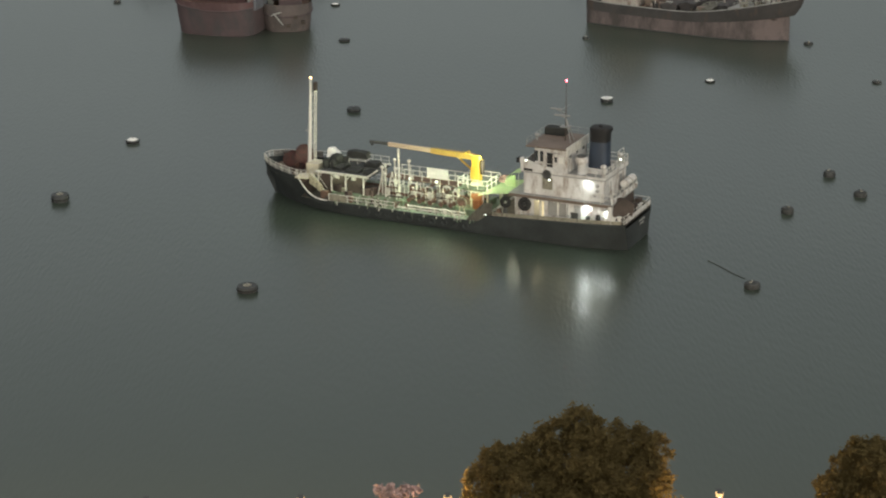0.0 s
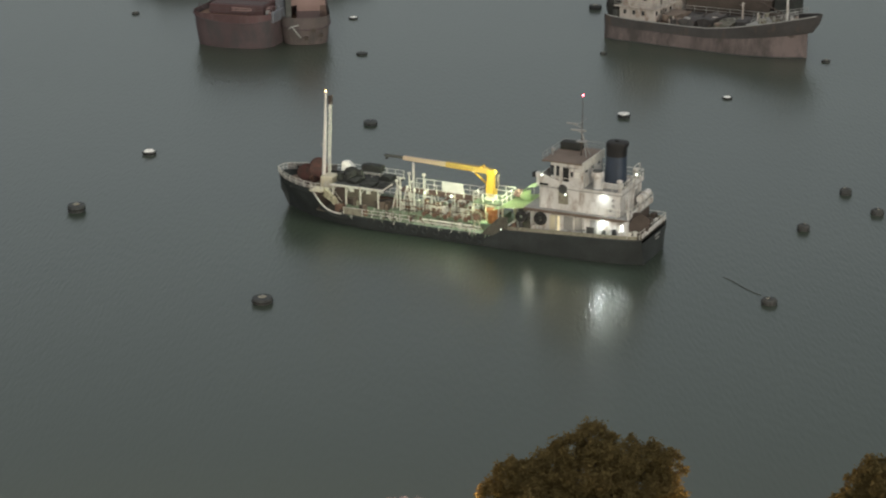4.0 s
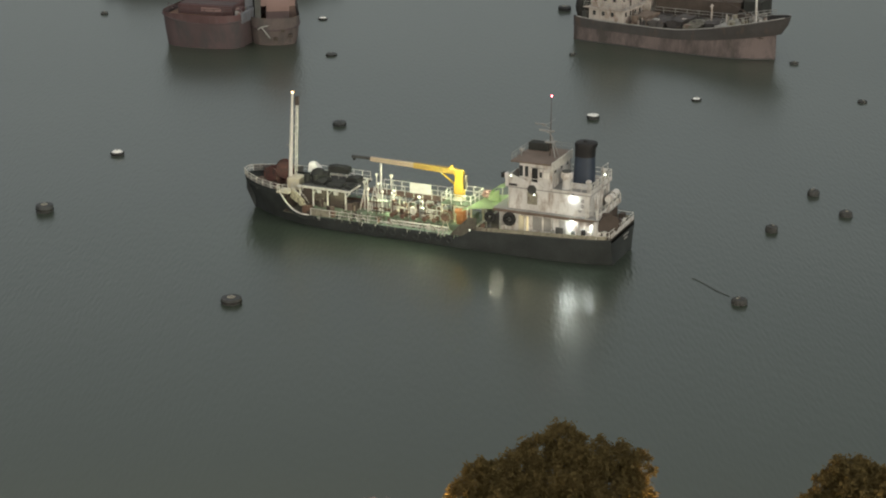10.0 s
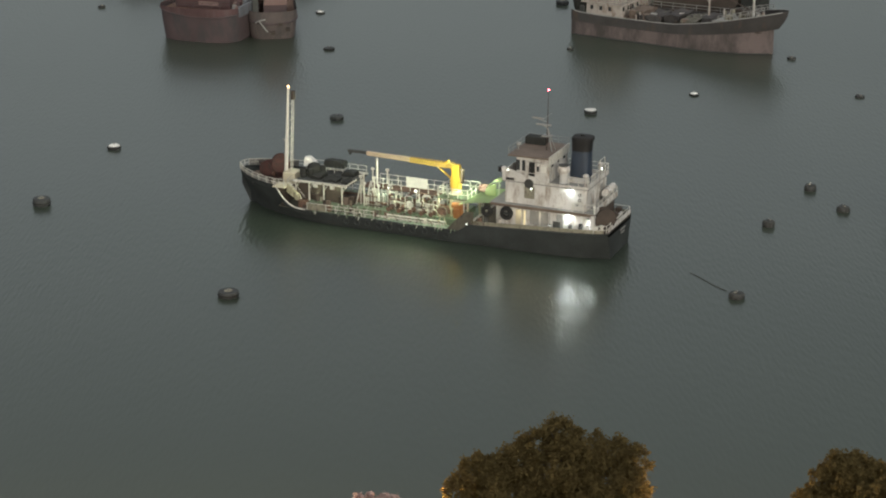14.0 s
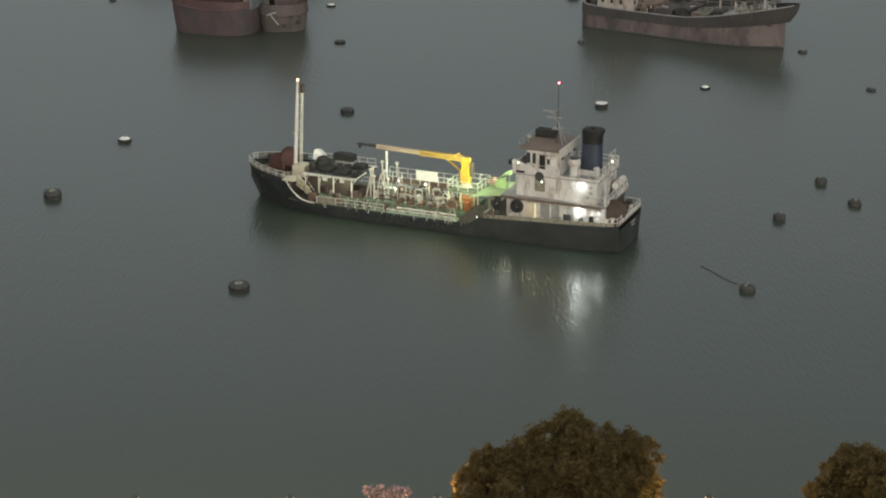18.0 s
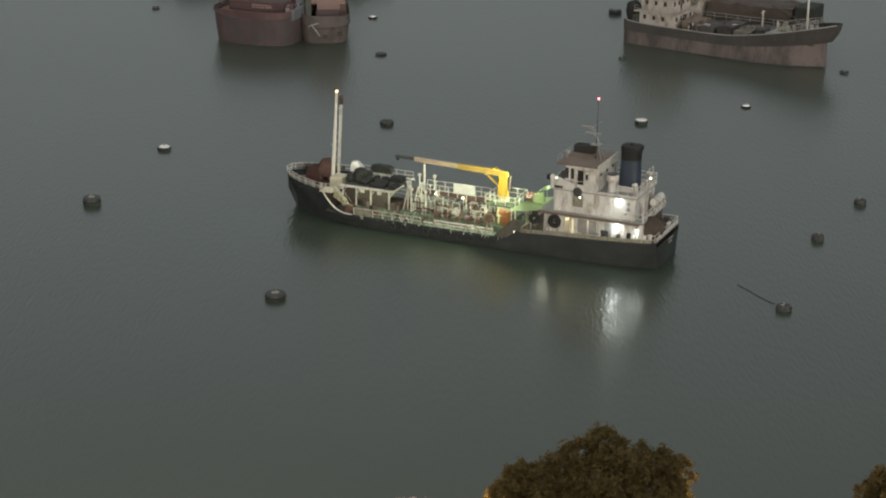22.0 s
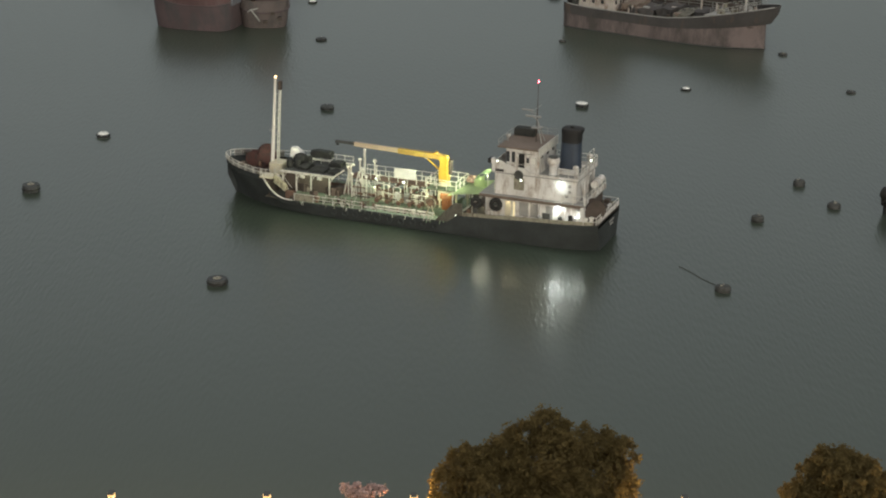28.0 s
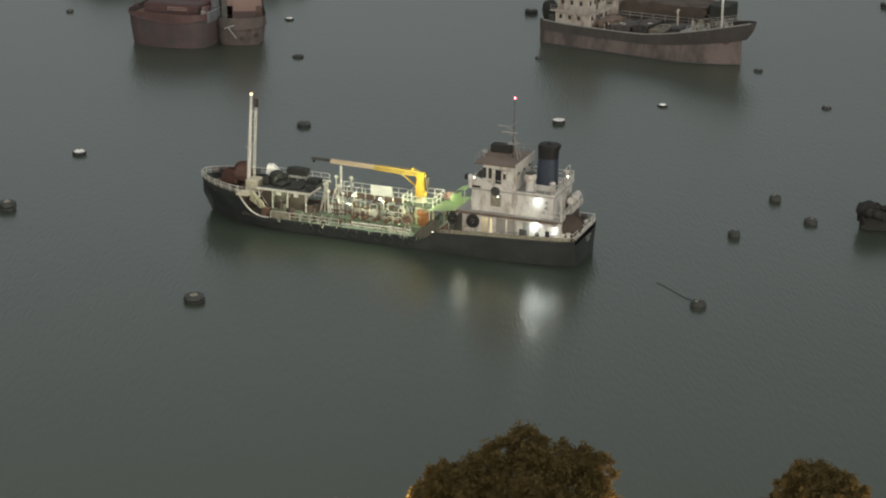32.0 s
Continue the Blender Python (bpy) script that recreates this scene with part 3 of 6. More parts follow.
def tanker():
    T = thing("tanker_ship", "small black-hulled bunker tanker with a lit green deck and white deckhouse", "ship")
    stations = [-23.8, -23, -22, -20, -17, -14, -11, -8, -7.4, -6.8, -6.2, -3, 0, 4, 8, 11, 12.5, 13.6, 14.4, 15.2, 16, 16.7, 17.3, 18.5, 19.8, 21, 22, 22.8, 23.4, 23.8, 24.0]
    bm = B()
    secs = []
    for x in stations:
        zt, bd, bw = top_line(x), half_deck(x), half_water(x)
        if x >= 22.2:
            bw = 0.0
        stem = max(0.0, x - 22.2) * 2.2
        z0 = stem if x > 22.2 else 0.0
        pts = [(0.0, -1.4 + stem * 0.9), (bw * 0.8, -1.3 + stem * 0.9), (bw, z0), (bw + (bd - bw) * 0.35, z0 + (zt - z0) * 0.45), (bd - (bd - bw) * 0.12, z0 + (zt - z0) * 0.8), (bd, zt)]
        inner = [(max(0, bd - 0.09), zt), (max(0, bd - 0.09), min(zt - 0.06, zt - 0.5))]
        port = [(x, y, z) for y, z in pts + inner]
        secs.append([(a, -b, c) for a, b, c in reversed(port)] + port[1:])
    loft(bm, secs)
    bm.faces.new([v for v in bm.verts if abs(v.co.x + 23.8) < 1e-4][:len(secs[0])])
    bmesh.ops.remove_doubles(bm, verts=bm.verts, dist=0.002)
    part("hull", bm, M_HULL, T, "black weathered steel hull", smooth=True)

    def deck(name, xs, z, inset, material, label):
        bm = B()
        left = [(x, half_deck(x) - inset - 0.035 * max(0.0, x - 11) * (1 if x < 17.2 else 0.4), z(x)) for x in xs]
        rows = [[(x, y, zz), (x, -y, zz)] for x, y, zz in left]
        low = [[(x, y, zz - 0.12), (x, -y, zz - 0.12)] for x, y, zz in left]
        loft(bm, [[a[0], a[1], b[1], b[0]] for a, b in zip(rows, low)], closed=True, caps=True)
        return part(name, bm, material, T, label)

    deck("main_deck", [-7.2, -5, 0, 5, 10, 12.4], lambda x: 1.38, 0.1, M_GREEN, "green painted main deck")
    # forward end of the deck, coloured darker than the green main deck
    deck("fore_deck", [12.4, 14, 16, 17], lambda x: 1.378, 0.1, M_DARKOLIVE, "dark olive deck under the forecastle")
    deck("forecastle_deck", [16.6, 18, 19.5, 21, 22, 22.8], lambda x: 3.2 + 0.3 * (x - 16.6) / 7, 0.16, M_BROWNROOF, "red-brown forecastle deck")
    deck("poop_deck", [-23.7, -22, -20, -15, -10, -7.2], lambda x: top_line(x) - 0.08, 0.1, M_SHADE, "dirty brown poop deck")
    part("forecastle_bulkhead", box(B(), 16.5, 16.62, -3.8, 3.8, 1.4, 3.2), M_SHADE, T, "dirty brown steel bulkhead")
    part("poop_bulkhead", box(B(), -7.3, -7.18, -4.4, 4.4, 1.4, 2.3), M_WHITE, T)

    # rub rails and the pale swept edge of the bulwark
    for s in (1, -1):
        bm = B()
        pts = [Vector((x, s * (half_deck(x) - 0.02), top_line(x) + 0.03)) for x in (13.2, 13.6, 14, 14.4, 14.8, 15.2, 15.6, 16, 16.35, 16.7, 17.0, 17.3)]
        tube(bm, pts, 0.09, 7)
        part("sheer_trim", bm, M_RAIL, T, "white painted curved bulwark edge")
        bm = B()
        pts = [Vector((x, s * (half_deck(x) + 0.03), top_line(x) - 0.1)) for x in (-6.2, -3, 0, 3, 6, 9, 11, 13.2)]
        tube(bm, pts, 0.08, 6)
        part("rub_rail", bm, M_HULL, T)
        bm = B()
        pts = [Vector((x, s * (half_deck(x) + 0.02), top_line(x) - 0.12)) for x in (-23.7, -21.5, -19, -15, -11, -7.5)]
        tube(bm, pts, 0.08, 6)
        part("rub_rail", bm, M_HULL, T)

    for s in (1, -1):
        bm = B()
        prof = [(-4.7, 1.45), (-7.0, 3.75), (-8.0, 3.75), (-8.0, 2.25), (-6.2, 1.45)]
        loft(bm, [[(x, s * 4.42, z) for x, z in prof], [(x, s * 4.5, z) for x, z in prof]], closed=True, caps=True)
        part("break_bulwark", bm, M_DARKOLIVE, T, "dark sloping bulwark plate")

    for s in (1, -1):
        bm = B()
        xs = (-7.6, -9, -11, -14, -17, -20, -22, -23.3)
        loft(bm, [[(x, s * (half_deck(x) - 0.10), top_line(x) - 0.05), (x, s * (half_deck(x) - 0.10), top_line(x) + 0.42), (x, s * (half_deck(x) - 0.16), top_line(x) + 0.42), (x, s * (half_deck(x) - 0.16), top_line(x) - 0.05)] for x in xs], closed=True, caps=True)
        part("poop_bulwark", bm, M_OLIVE, T, "dirty olive-grey bulwark strip")
    # tyres hung along the side
    tyre = part("tyre_fender", ring(B(), pose(0, 0, 0, 90, 0, 0), 0.33, 0.14, 18, 8), M_HULL, T, "black tyre hung as a fender", smooth=True)
    xs = [7.9, 6.5, 5.2, 3.7, 2.4, 0.9, -0.5, -2.0, -3.3, -4.7]
    tyre.matrix_basis = pose(xs[0], 4.64, 0.82, 0, 4, 0)
    for i, x in enumerate(xs[1:]):
        again(tyre, pose(x, 4.64, 0.82 + 0.06 * math.sin(i * 2.1), 0, 5 * math.sin(i), 0))
    rng = random.Random(31)
    for i in range(34):
        x, h = rng.uniform(-6.0, 12.8), rng.uniform(0.12, 0.5)
        part("rope_end", rod(B(), (x, 4.68, 1.5), (x + rng.uniform(-0.15, 0.15), 4.72, 1.5 - h), rng.uniform(0.03, 0.06), n=5), rng.choice((M_RAIL, M_GREEN, M_OLIVE, M_DARK)), T, "rope end hung over the side")
    return T


tanker_ship = tanker()


def tanker_bow(T):
    """Forecastle: rails, windlass, foremast, platform and stairs."""
    pts = [(x, half_deck(x) - 0.06, top_line(x)) for x in (17.3, 18.6, 19.9, 21, 22, 22.9, 23.5)]
    rail("bow_rail", pts + [(23.85, 0.6, 4.2), (23.85, -0.6, 4.2)] + [(x, -y, z) for x, y, z in reversed(pts)], 0.75, T, M_RAIL, 1.3, 2, 0.04, "white guard rail round the bow")
    # weathered canvas laced to the bow rail: full height on the far side, low and torn on the near one
    for s, h, cut in ((-1, 0.72, 0.0), (1, 0.62, 0.35)):
        bm = B()
        line = [(x, s * (half_deck(x) - 0.1), top_line(x)) for x in (18.2, 18.6, 19.0, 19.4, 19.9, 20.4, 21, 21.5, 22, 22.5, 22.9, 23.5)]
        loft(bm, [[(x, y, z - 0.02), (x + 0.02, y - 0.02 * s, z + h * 0.5), (x, y, z + h * (1 - cut * abs(math.sin(3.1 * i))))] for i, (x, y, z) in enumerate(line)])
        bmesh.ops.solidify(bm, geom=bm.faces[:], thickness=0.02)
        part("rail_canvas", bm, M_SCREEN, T, "weathered grey canvas laced to the bow rail")
    w = part("windlass", box(B(), 19.0, 20.8, -1.7, 1.9, 3.3, 3.7, 0.04), M_REDDECK, T, "dark red anchor windlass with chain drums")
    for y, r in ((1.0, 0.92), (-0.3, 0.8), (-1.3, 0.7)):
        bm = B()
        lathe(bm, [(r, -0.45), (r, -0.36), (r * 0.6, -0.34), (r * 0.6, 0.34), (r, 0.36), (r, 0.45)], 20)
        bmesh.ops.transform(bm, matrix=pose(19.85, y, 3.95 + r * 0.95, 90), verts=bm.verts)
        part("drum", bm, M_REDDECK, w, smooth=True)
    part("gear_case", box(B(), 19.2, 20.5, 0.15, 0.5, 3.65, 5.0, 0.12), M_REDDECK, w)
    part("brake_wheel", ring(B(), pose(18.95, 1.3, 4.3, 0, 90), 0.28, 0.04, 16, 6), M_RUST, w)
    big = part("mooring_reel", lathe(B(), [(1.08, -0.55), (1.08, -0.47), (0.72, -0.45), (0.72, 0.45), (1.08, 0.47), (1.08, 0.55)], 24), M_REDDECK, T, "dark red rope reel", smooth=True)
    big.matrix_basis = pose(18.7, -0.1, 5.25, 90, 0, 30)
    for y in (-0.62, 0.42):
        part("reel_stand", rod(rod(B(), (18.1, y, 3.3), (18.7, y, 5.2), 0.07, n=6), (19.2, y, 3.3), (18.7, y, 5.2), 0.07, n=6), M_REDDECK, big).matrix_basis = big.matrix_basis.inverted()
    part("capstan", lathe(B(), [(0.42, 3.4), (0.42, 3.6), (0.28, 3.75), (0.3, 4.5), (0.46, 4.75), (0.46, 4.9), (0.1, 4.95)], 16, (21.7, -1.1, 0)), M_SHADE, T, "dark brown capstan", smooth=True)
    part("rope_coil", ring(ring(B(), pose(20.9, -2.0, 3.5), 0.5, 0.12, 18, 6), pose(20.9, -2.0, 3.7), 0.45, 0.12, 18, 6), M_OLIVE, T, "coiled mooring rope", smooth=True)
    part("rope_coil", ring(ring(B(), pose(18.3, 2.4, 3.45), 0.42, 0.11, 18, 6), pose(18.3, 2.4, 3.62), 0.38, 0.1, 18, 6), M_OLIVE, T, "coiled mooring rope", smooth=True)
    for x, y in ((21.8, 1.6), (21.8, -1.6), (20.6, 2.7), (20.6, -2.7)):
        b = part("bollard", box(B(), x - 0.45, x + 0.45, y - 0.15, y + 0.15, 3.33, 3.43), M_DARK, T, "twin black mooring bollard")
        for d in (-0.25, 0.25):
            part("post", lathe(B(), [(0.13, 3.4), (0.13, 3.85), (0.17, 3.87), (0.17, 3.93)], 12, (x + d, y, 0)), M_DARK, b)
    # mast house and mast
    part("mast_house", box(B(), 16.3, 17.9, -1.0, 1.0, 3.15, 4.5, 0.05), M_CREAM, T, "cream steel mast house")
    mast = part("foremast", rod(B(), (17.95, 0, 4.4), (17.4, 0, 14.66), 0.25, 0.15, 12), M_MAST, T, "tall white foremast with a ladder", smooth=True)
    for y in (0.26, -0.26):
        part("ladder_stile", rod(B(), (17.22, y, 4.4), (16.82, y * 0.85, 13.25), 0.055, n=7), M_RAIL, mast)
    rung = part("rung", rod(B(), (0, -0.25, 0), (0, 0.25, 0), 0.045, n=6), M_RAIL, mast)
    rung.matrix_basis = pose(17.17, 0, 4.9)
    for i in range(1, 36):
        again(rung, pose(17.17 - 0.0104 * i, 0, 4.9 + 0.235 * i))
    for i in range(8):
        z = 5.5 + i * 1.0
        part("brace", rod(B(), (17.95 - 0.0535 * (z - 4.4), 0, z), (17.2 - 0.045 * (z - 4.4), 0.2 * (-1) ** i, z + 0.4), 0.035, n=6), M_RAIL, mast)
    part("collar", box(B(), 16.62, 17.0, -0.25, 0.25, 13.25, 14.3, 0.04), M_SHADE, mast, "dark brown lamp bracket")
    part("side_arm", rod(B(), (17.75, 0, 7.8), (18.12, 0.1, 8.3), 0.05, n=6), M_RAIL, mast)
    part("side_lamp", ball(B(), (18.15, 0.1, 8.3), 0.13), M_GREY, mast)
    part("masthead_lamp", lathe(B(), [(0.11, 14.62), (0.13, 14.7), (0.13, 14.82), (0.06, 14.88)], 12, (17.38, 0, 0)), M_WARM, mast, "glowing warm masthead light")
    # port side platform with sloping stair
    part("side_platform", box(B(), 16.0, 17.6, 2.4, 4.2, 3.6, 3.75), M_CREAM, T, "cream painted side platform")
    rail("platform_rail", [(16.1, 4.15, 3.75), (17.5, 4.1, 3.75)], 0.9, T, M_RAIL, 0.9)
    st = part("stair", B(), M_RAIL, T, "white steel stair to the main deck")
    bm = B()
    for y in (2.6, 3.3):
        rod(bm, (16.0, y, 3.65), (14.2, y, 1.45), 0.07, n=6)
        rod(bm, (16.0, y, 4.5), (14.2, y, 2.3), 0.035, n=6)
    bm.to_mesh(st.data)
    bm.free()
    st.data.materials.append(M_RAIL)
    tread = part("tread", box(B(), -0.12, 0.12, 2.6, 3.3, -0.02, 0.02), M_GREEN, st)
    tread.matrix_basis = pose(15.85, 0, 3.45)
    for i in range(1, 9):
        again(tread, pose(15.85 - 0.19 * i, 0, 3.45 - 0.235 * i))
    bm = box(B(), -0.85, 0.85, -0.14, 0.14, -0.5, 0.5)
    bmesh.ops.subdivide_edges(bm, edges=bm.edges[:], cuts=6, use_grid_fill=True)
    for q in bm.verts:
        q.co.z += 0.75 * q.co.x + 0.12 * noise.noise(q.co * 2.3)
        q.co += noise.noise_vector(q.co * 2.0) * 0.16
    bmesh.ops.transform(bm, matrix=pose(15.2, 3.55, 3.0), verts=bm.verts)
    part("hung_canvas", bm, M_SACK, T, "stained cream canvas hung over the stair rail", smooth=True)
    rail("forecastle_aft_rail", [(16.65, 2.2, 3.2), (16.65, -4.0, 3.2)], 1.0, T, M_RAIL, 1.2)
    # white canvas-hooded ventilator with a black covered drum before it
    v = part("hooded_ventilator", lathe(B(), [(0.5, 1.4), (0.42, 1.8), (0.42, 5.0), (0.46, 5.1)], 14, (15.5, -1.6, 0)), M_WHITE, T, "white ventilator under a canvas hood", smooth=True)
    bm = box(B(), -0.8, 0.8, -0.65, 0.65, -0.45, 0.55)
    bmesh.ops.subdivide_edges(bm, edges=bm.edges[:], cuts=4, use_grid_fill=True)
    for q in bm.verts:
        k = (q.co.z + 0.45) / 1.0
        q.co.x = q.co.x * (1 - 0.62 * k) + 0.18 * k
        q.co.y *= 1 - 0.45 * k
        q.co += noise.noise_vector(q.co * 2.1) * 0.09
    bmesh.ops.transform(bm, matrix=pose(15.5, -1.55, 5.5, 0, 8, 15), verts=bm.verts)
    part("hood", bm, M_BUOYTOP, v, "white creased canvas hood", smooth=True)
    bm = lathe(B(), [(0.7, 4.3), (0.84, 4.6), (0.86, 5.0), (0.66, 5.4), (0.3, 5.55), (0.05, 5.58)], 18, (14.6, -0.75, 0))
    for q in bm.verts:
        q.co += noise.noise_vector(q.co * 1.7) * 0.08
    part("covered_drum", bm, M_TARP, T, "round black covered drum", smooth=True)
    # black drums lashed behind the ventilator
    for x, y, r in ((15.2, 0.9, 0.42), (13.6, -1.0, 0.4), (14.3, 0.7, 0.38)):
        part("lashed_drum", lathe(B(), [(r * 0.9, 4.3), (r, 4.4), (r, 5.1), (r * 0.85, 5.25), (0.1, 5.27)], 14, (x, y, 0)), M_TARP, T, "black covered drum on the platform", smooth=True)


tanker_bow(tanker_ship)


def tanker_midships(T):
    """Cargo trunk, raised platform, vents, manifold, catwalk, pipes."""
    part("cargo_trunk", box(B(), -5.2, 13.4, -3.0, 3.0, 1.38, 2.1, 0.06), M_GREEN, T, "green raised cargo trunk")
    # raised dark platform on white posts
    p = part("raised_platform", box(B(), 8.6, 15.4, -2.8, 2.8, 4.15, 4.3), M_DARK, T, "dark steel platform on white posts")
    part("edge_beam", box(B(), 8.55, 15.5, 2.75, 2.95, 4.2, 4.45, 0.03), M_RAIL, p, "white edge beam")
    part("edge_beam", box(B(), 8.55, 15.5, -2.95, -2.75, 4.2, 4.45, 0.03), M_RAIL, p, "white edge beam")
    for x in (15.2, 13.45, 11.55, 9.2):
        for y in (2.85, -2.85):
            part("post", rod(B(), (x, y, 2.1), (x, y, 4.2), 0.1, n=8), M_RAIL, p)
        part("bracket", rod(B(), (x, 2.85, 3.5), (x - 0.5, 2.85, 4.2), 0.05, n=6), M_RAIL, p)
    for x0, x1 in ((13.5, 15.1), (11.65, 13.4), (9.3, 11.5)):
        bm = box(B(), x0, x1, 2.42, 2.48, 2.12, 4.12)
        bmesh.ops.subdivide_edges(bm, edges=bm.edges[:], cuts=5, use_grid_fill=True)
        for v in bm.verts:
            v.co.y += 0.12 * noise.noise(Vector((v.co.x * 1.3, 0, v.co.z * 0.6)))
        part("side_curtain", bm, M_SHADE, p, "dirty brown canvas curtain under the platform", smooth=True)
    part("inclined_beam", rod(B(), (8.6, 2.85, 4.4), (7.3, 2.85, 5.35), 0.09, n=8), M_RAIL, p)
    rail("platform_back_rail", [(8.7, -2.8, 4.3), (15.3, -2.8, 4.3)], 1.0, T, M_RAIL, 1.1)
    # dark covered stores on the platform
    def cover(x0, x1, y0, y1, z0, z1, seed, rough=0.2):
        bm = box(B(), x0, x1, y0, y1, z0, z1)
        bmesh.ops.subdivide_edges(bm, edges=bm.edges[:], cuts=6, use_grid_fill=True)
        mid = Vector(((x0 + x1) / 2, (y0 + y1) / 2, (z0 + z1) / 2))
        for v in bm.verts:
            d = v.co - mid
            k = max(0.0, (abs(d.x) / (x1 - x0) * 2) ** 2 + (abs(d.y) / (y1 - y0) * 2) ** 2 - 0.9) * 0.28
            if d.z > 0:
                v.co.z -= k * (z1 - z0)
            n = noise.noise_vector(v.co * 1.5 + Vector((seed, 0, 0))) * rough
            v.co += n if v.co.z > z0 + 0.05 else Vector((n.x, n.y, 0))
        part("deck_cover", bm, M_TARP, T, "black tarpaulin over stacked stores", smooth=True)
    cover(12.7, 13.9, -0.6, 1.5, 4.3, 4.75, 1)
    cover(11.1, 13.7, -2.6, -1.5, 5.0, 5.85, 2, 0.1)
    cover(9.4, 11.0, -2.3, -0.9, 4.3, 4.85, 4)
    cover(10.4, 12.2, 0.0, 1.8, 4.3, 4.6, 3)
    cover(8.8, 9.7, 0.6, 1.9, 4.3, 4.7, 7)
    for x in (11.3, 12.4, 13.5):
        for y in (-2.4, -1.7):
            part("rack_leg", rod(B(), (x, y, 4.3), (x, y, 5.05), 0.05, n=6), M_RAIL, T, "white rack leg under the cover")
    for y, z, r in ((1.6, 2.4, 0.16), (0.9, 2.4, 0.16), (0.2, 2.45, 0.2), (-0.6, 2.4, 0.16)):
        part("cargo_pipe", rod(B(), (-5, y, z), (13.2, y, z), r, n=10), M_RUST, T, "rusty red cargo pipe", smooth=True)
    for i, x in enumerate((12.9, 11.4, 9.4, 8.6)):
        part("tank_hatch", lathe(B(), [(0.62, 2.1), (0.62, 2.75), (0.7, 2.77), (0.7, 2.87), (0.2, 2.95)], 16, (x, 2.1 - 0.5 * (i % 2), 0)), M_SHADE, T, "round brown tank hatch", smooth=True)
    # white vent posts
    for x, y, z in ((7.3, 1.7, 5.3), (6.9, -0.7, 5.6), (6.6, 2.3, 4.7), (5.6, 1.6, 5.3), (5.1, -0.9, 5.6), (4.8, 2.2, 4.6), (3.9, 1.1, 4.4), (7.6, 0.3, 5.2)):
        v = part("vent_post", rod(B(), (x, y, 2.1), (x, y, z), 0.1, n=8), M_RAIL, T, "white tank vent post")
        part("vent_head", lathe(B(), [(0.1, z - 0.05), (0.22, z + 0.05), (0.22, z + 0.25), (0.08, z + 0.32)], 10, (x, y, 0)), M_RAIL, v)
    for x in (7.1, 5.9):
        part("a_frame", rod(rod(B(), (x + 0.7, 1.9, 2.1), (x, 1.9, 5.1), 0.09, n=8), (x - 0.7, 1.9, 2.1), (x, 1.9, 5.1), 0.09, n=8), M_RAIL, T, "white steel A-frame")
    part("locker", box(B(), 4.3, 6.6, 0.6, 1.5, 2.1, 3.3, 0.04), M_GREY, T, "grey deck locker")
    part("boom_rest", rod(B(), (6.0, 0, 2.1), (6.0, 0, 7.35), 0.15, n=10), M_RAIL, T, "white post carrying the crane boom")
    # catwalk with rails and a white board
    part("catwalk", box(B(), -3.2, 7.5, -0.9, 0.9, 3.95, 4.08), M_RUST, T, "rusty steel raised catwalk")
    for x in (-2.6, 0.3, 3.2, 5.8):
        for y in (0.8, -0.8):
            part("catwalk_leg", rod(B(), (x, y, 2.1), (x, y, 3.96), 0.08, n=6), M_RAIL, T)
    for y in (0.85, -0.85):
        rail("catwalk_rail", [(-3.2, y, 4.08), (6.0, y, 4.08)], 1.15, T, M_RAIL, 1.15, 2, 0.045, "white catwalk guard rail")
    rail("starboard_rail", [(-5, -4.3, 1.4), (12.8, -4.3, 1.4)], 1.0, T, M_RAIL, 1.5, 2, 0.04)
    # brightest white stands in for lamplight that falls on this board
    part("notice_board", box(B(), -0.85, 1.85, 0.92, 0.98, 4.62, 5.84, 0.02), M_BUOYTOP, T, "plain white board on the catwalk rail")
    # manifold: valves, crossover pipes, drip tray
    for i, x in enumerate((2.9, 1.6, 0.2, -1.2, -2.4)):
        m = part("manifold_pipe", rod(B(), (x, -3.6, 2.55), (x, 3.6, 2.55), 0.15, n=10), M_RUST, T, "rusty red crossover pipe", smooth=True)
        part("flange", lathe(B(), [(0.28, 3.55), (0.28, 3.68)], 14), M_RUST, m).matrix_basis = pose(x, 0, 2.55, -90, 0, 0)
        part("valve_body", ball(B(), (x, 2.6, 2.55), 0.34, 12, (0.8, 1, 1)), M_RUST, m, smooth=True)
        part("valve_stem", rod(B(), (x, 2.6, 2.7), (x, 2.6, 3.5), 0.05, n=6), M_GREY, m)
        part("hand_wheel", ring(B(), pose(x, 2.6, 3.5), 0.3, 0.035, 16, 6), M_REDDECK, m, "red valve hand wheel")
    for x, y, h in ((3.6, 1.4, 3.6), (2.2, 1.5, 3.4), (-0.6, 1.6, 3.7), (-1.9, 1.5, 3.5)):
        part("pump_casing", lathe(B(), [(0.45, 2.1), (0.45, 2.9), (0.3, 3.0), (0.3, h), (0.1, h + 0.1)], 14, (x, y, 0)), M_RUST, T, "rust-red cargo pump", smooth=True)
    for x, y, c in ((3.1, 2.0, M_WHITE), (0.9, 2.1, M_WHITE), (-0.2, 2.0, M_GREY), (-3.0, 1.9, M_ORANGE), (-1.5, 2.2, M_WHITE)):
        part("equipment_box", box(B(), x - 0.3, x + 0.3, y - 0.25, y + 0.25, 2.1, 3.3, 0.04), c, T, "upright deck equipment box")
    for y, z, x0, x1 in ((4.05, 2.05, -4.4, 2.9), (4.05, 1.72, -4.0, 4.2)):
        part("side_pipe", rod(B(), (x0, y, z), (x1, y, z), 0.11, n=8), M_RAIL, T, "white pipe along the deck edge", smooth=True)
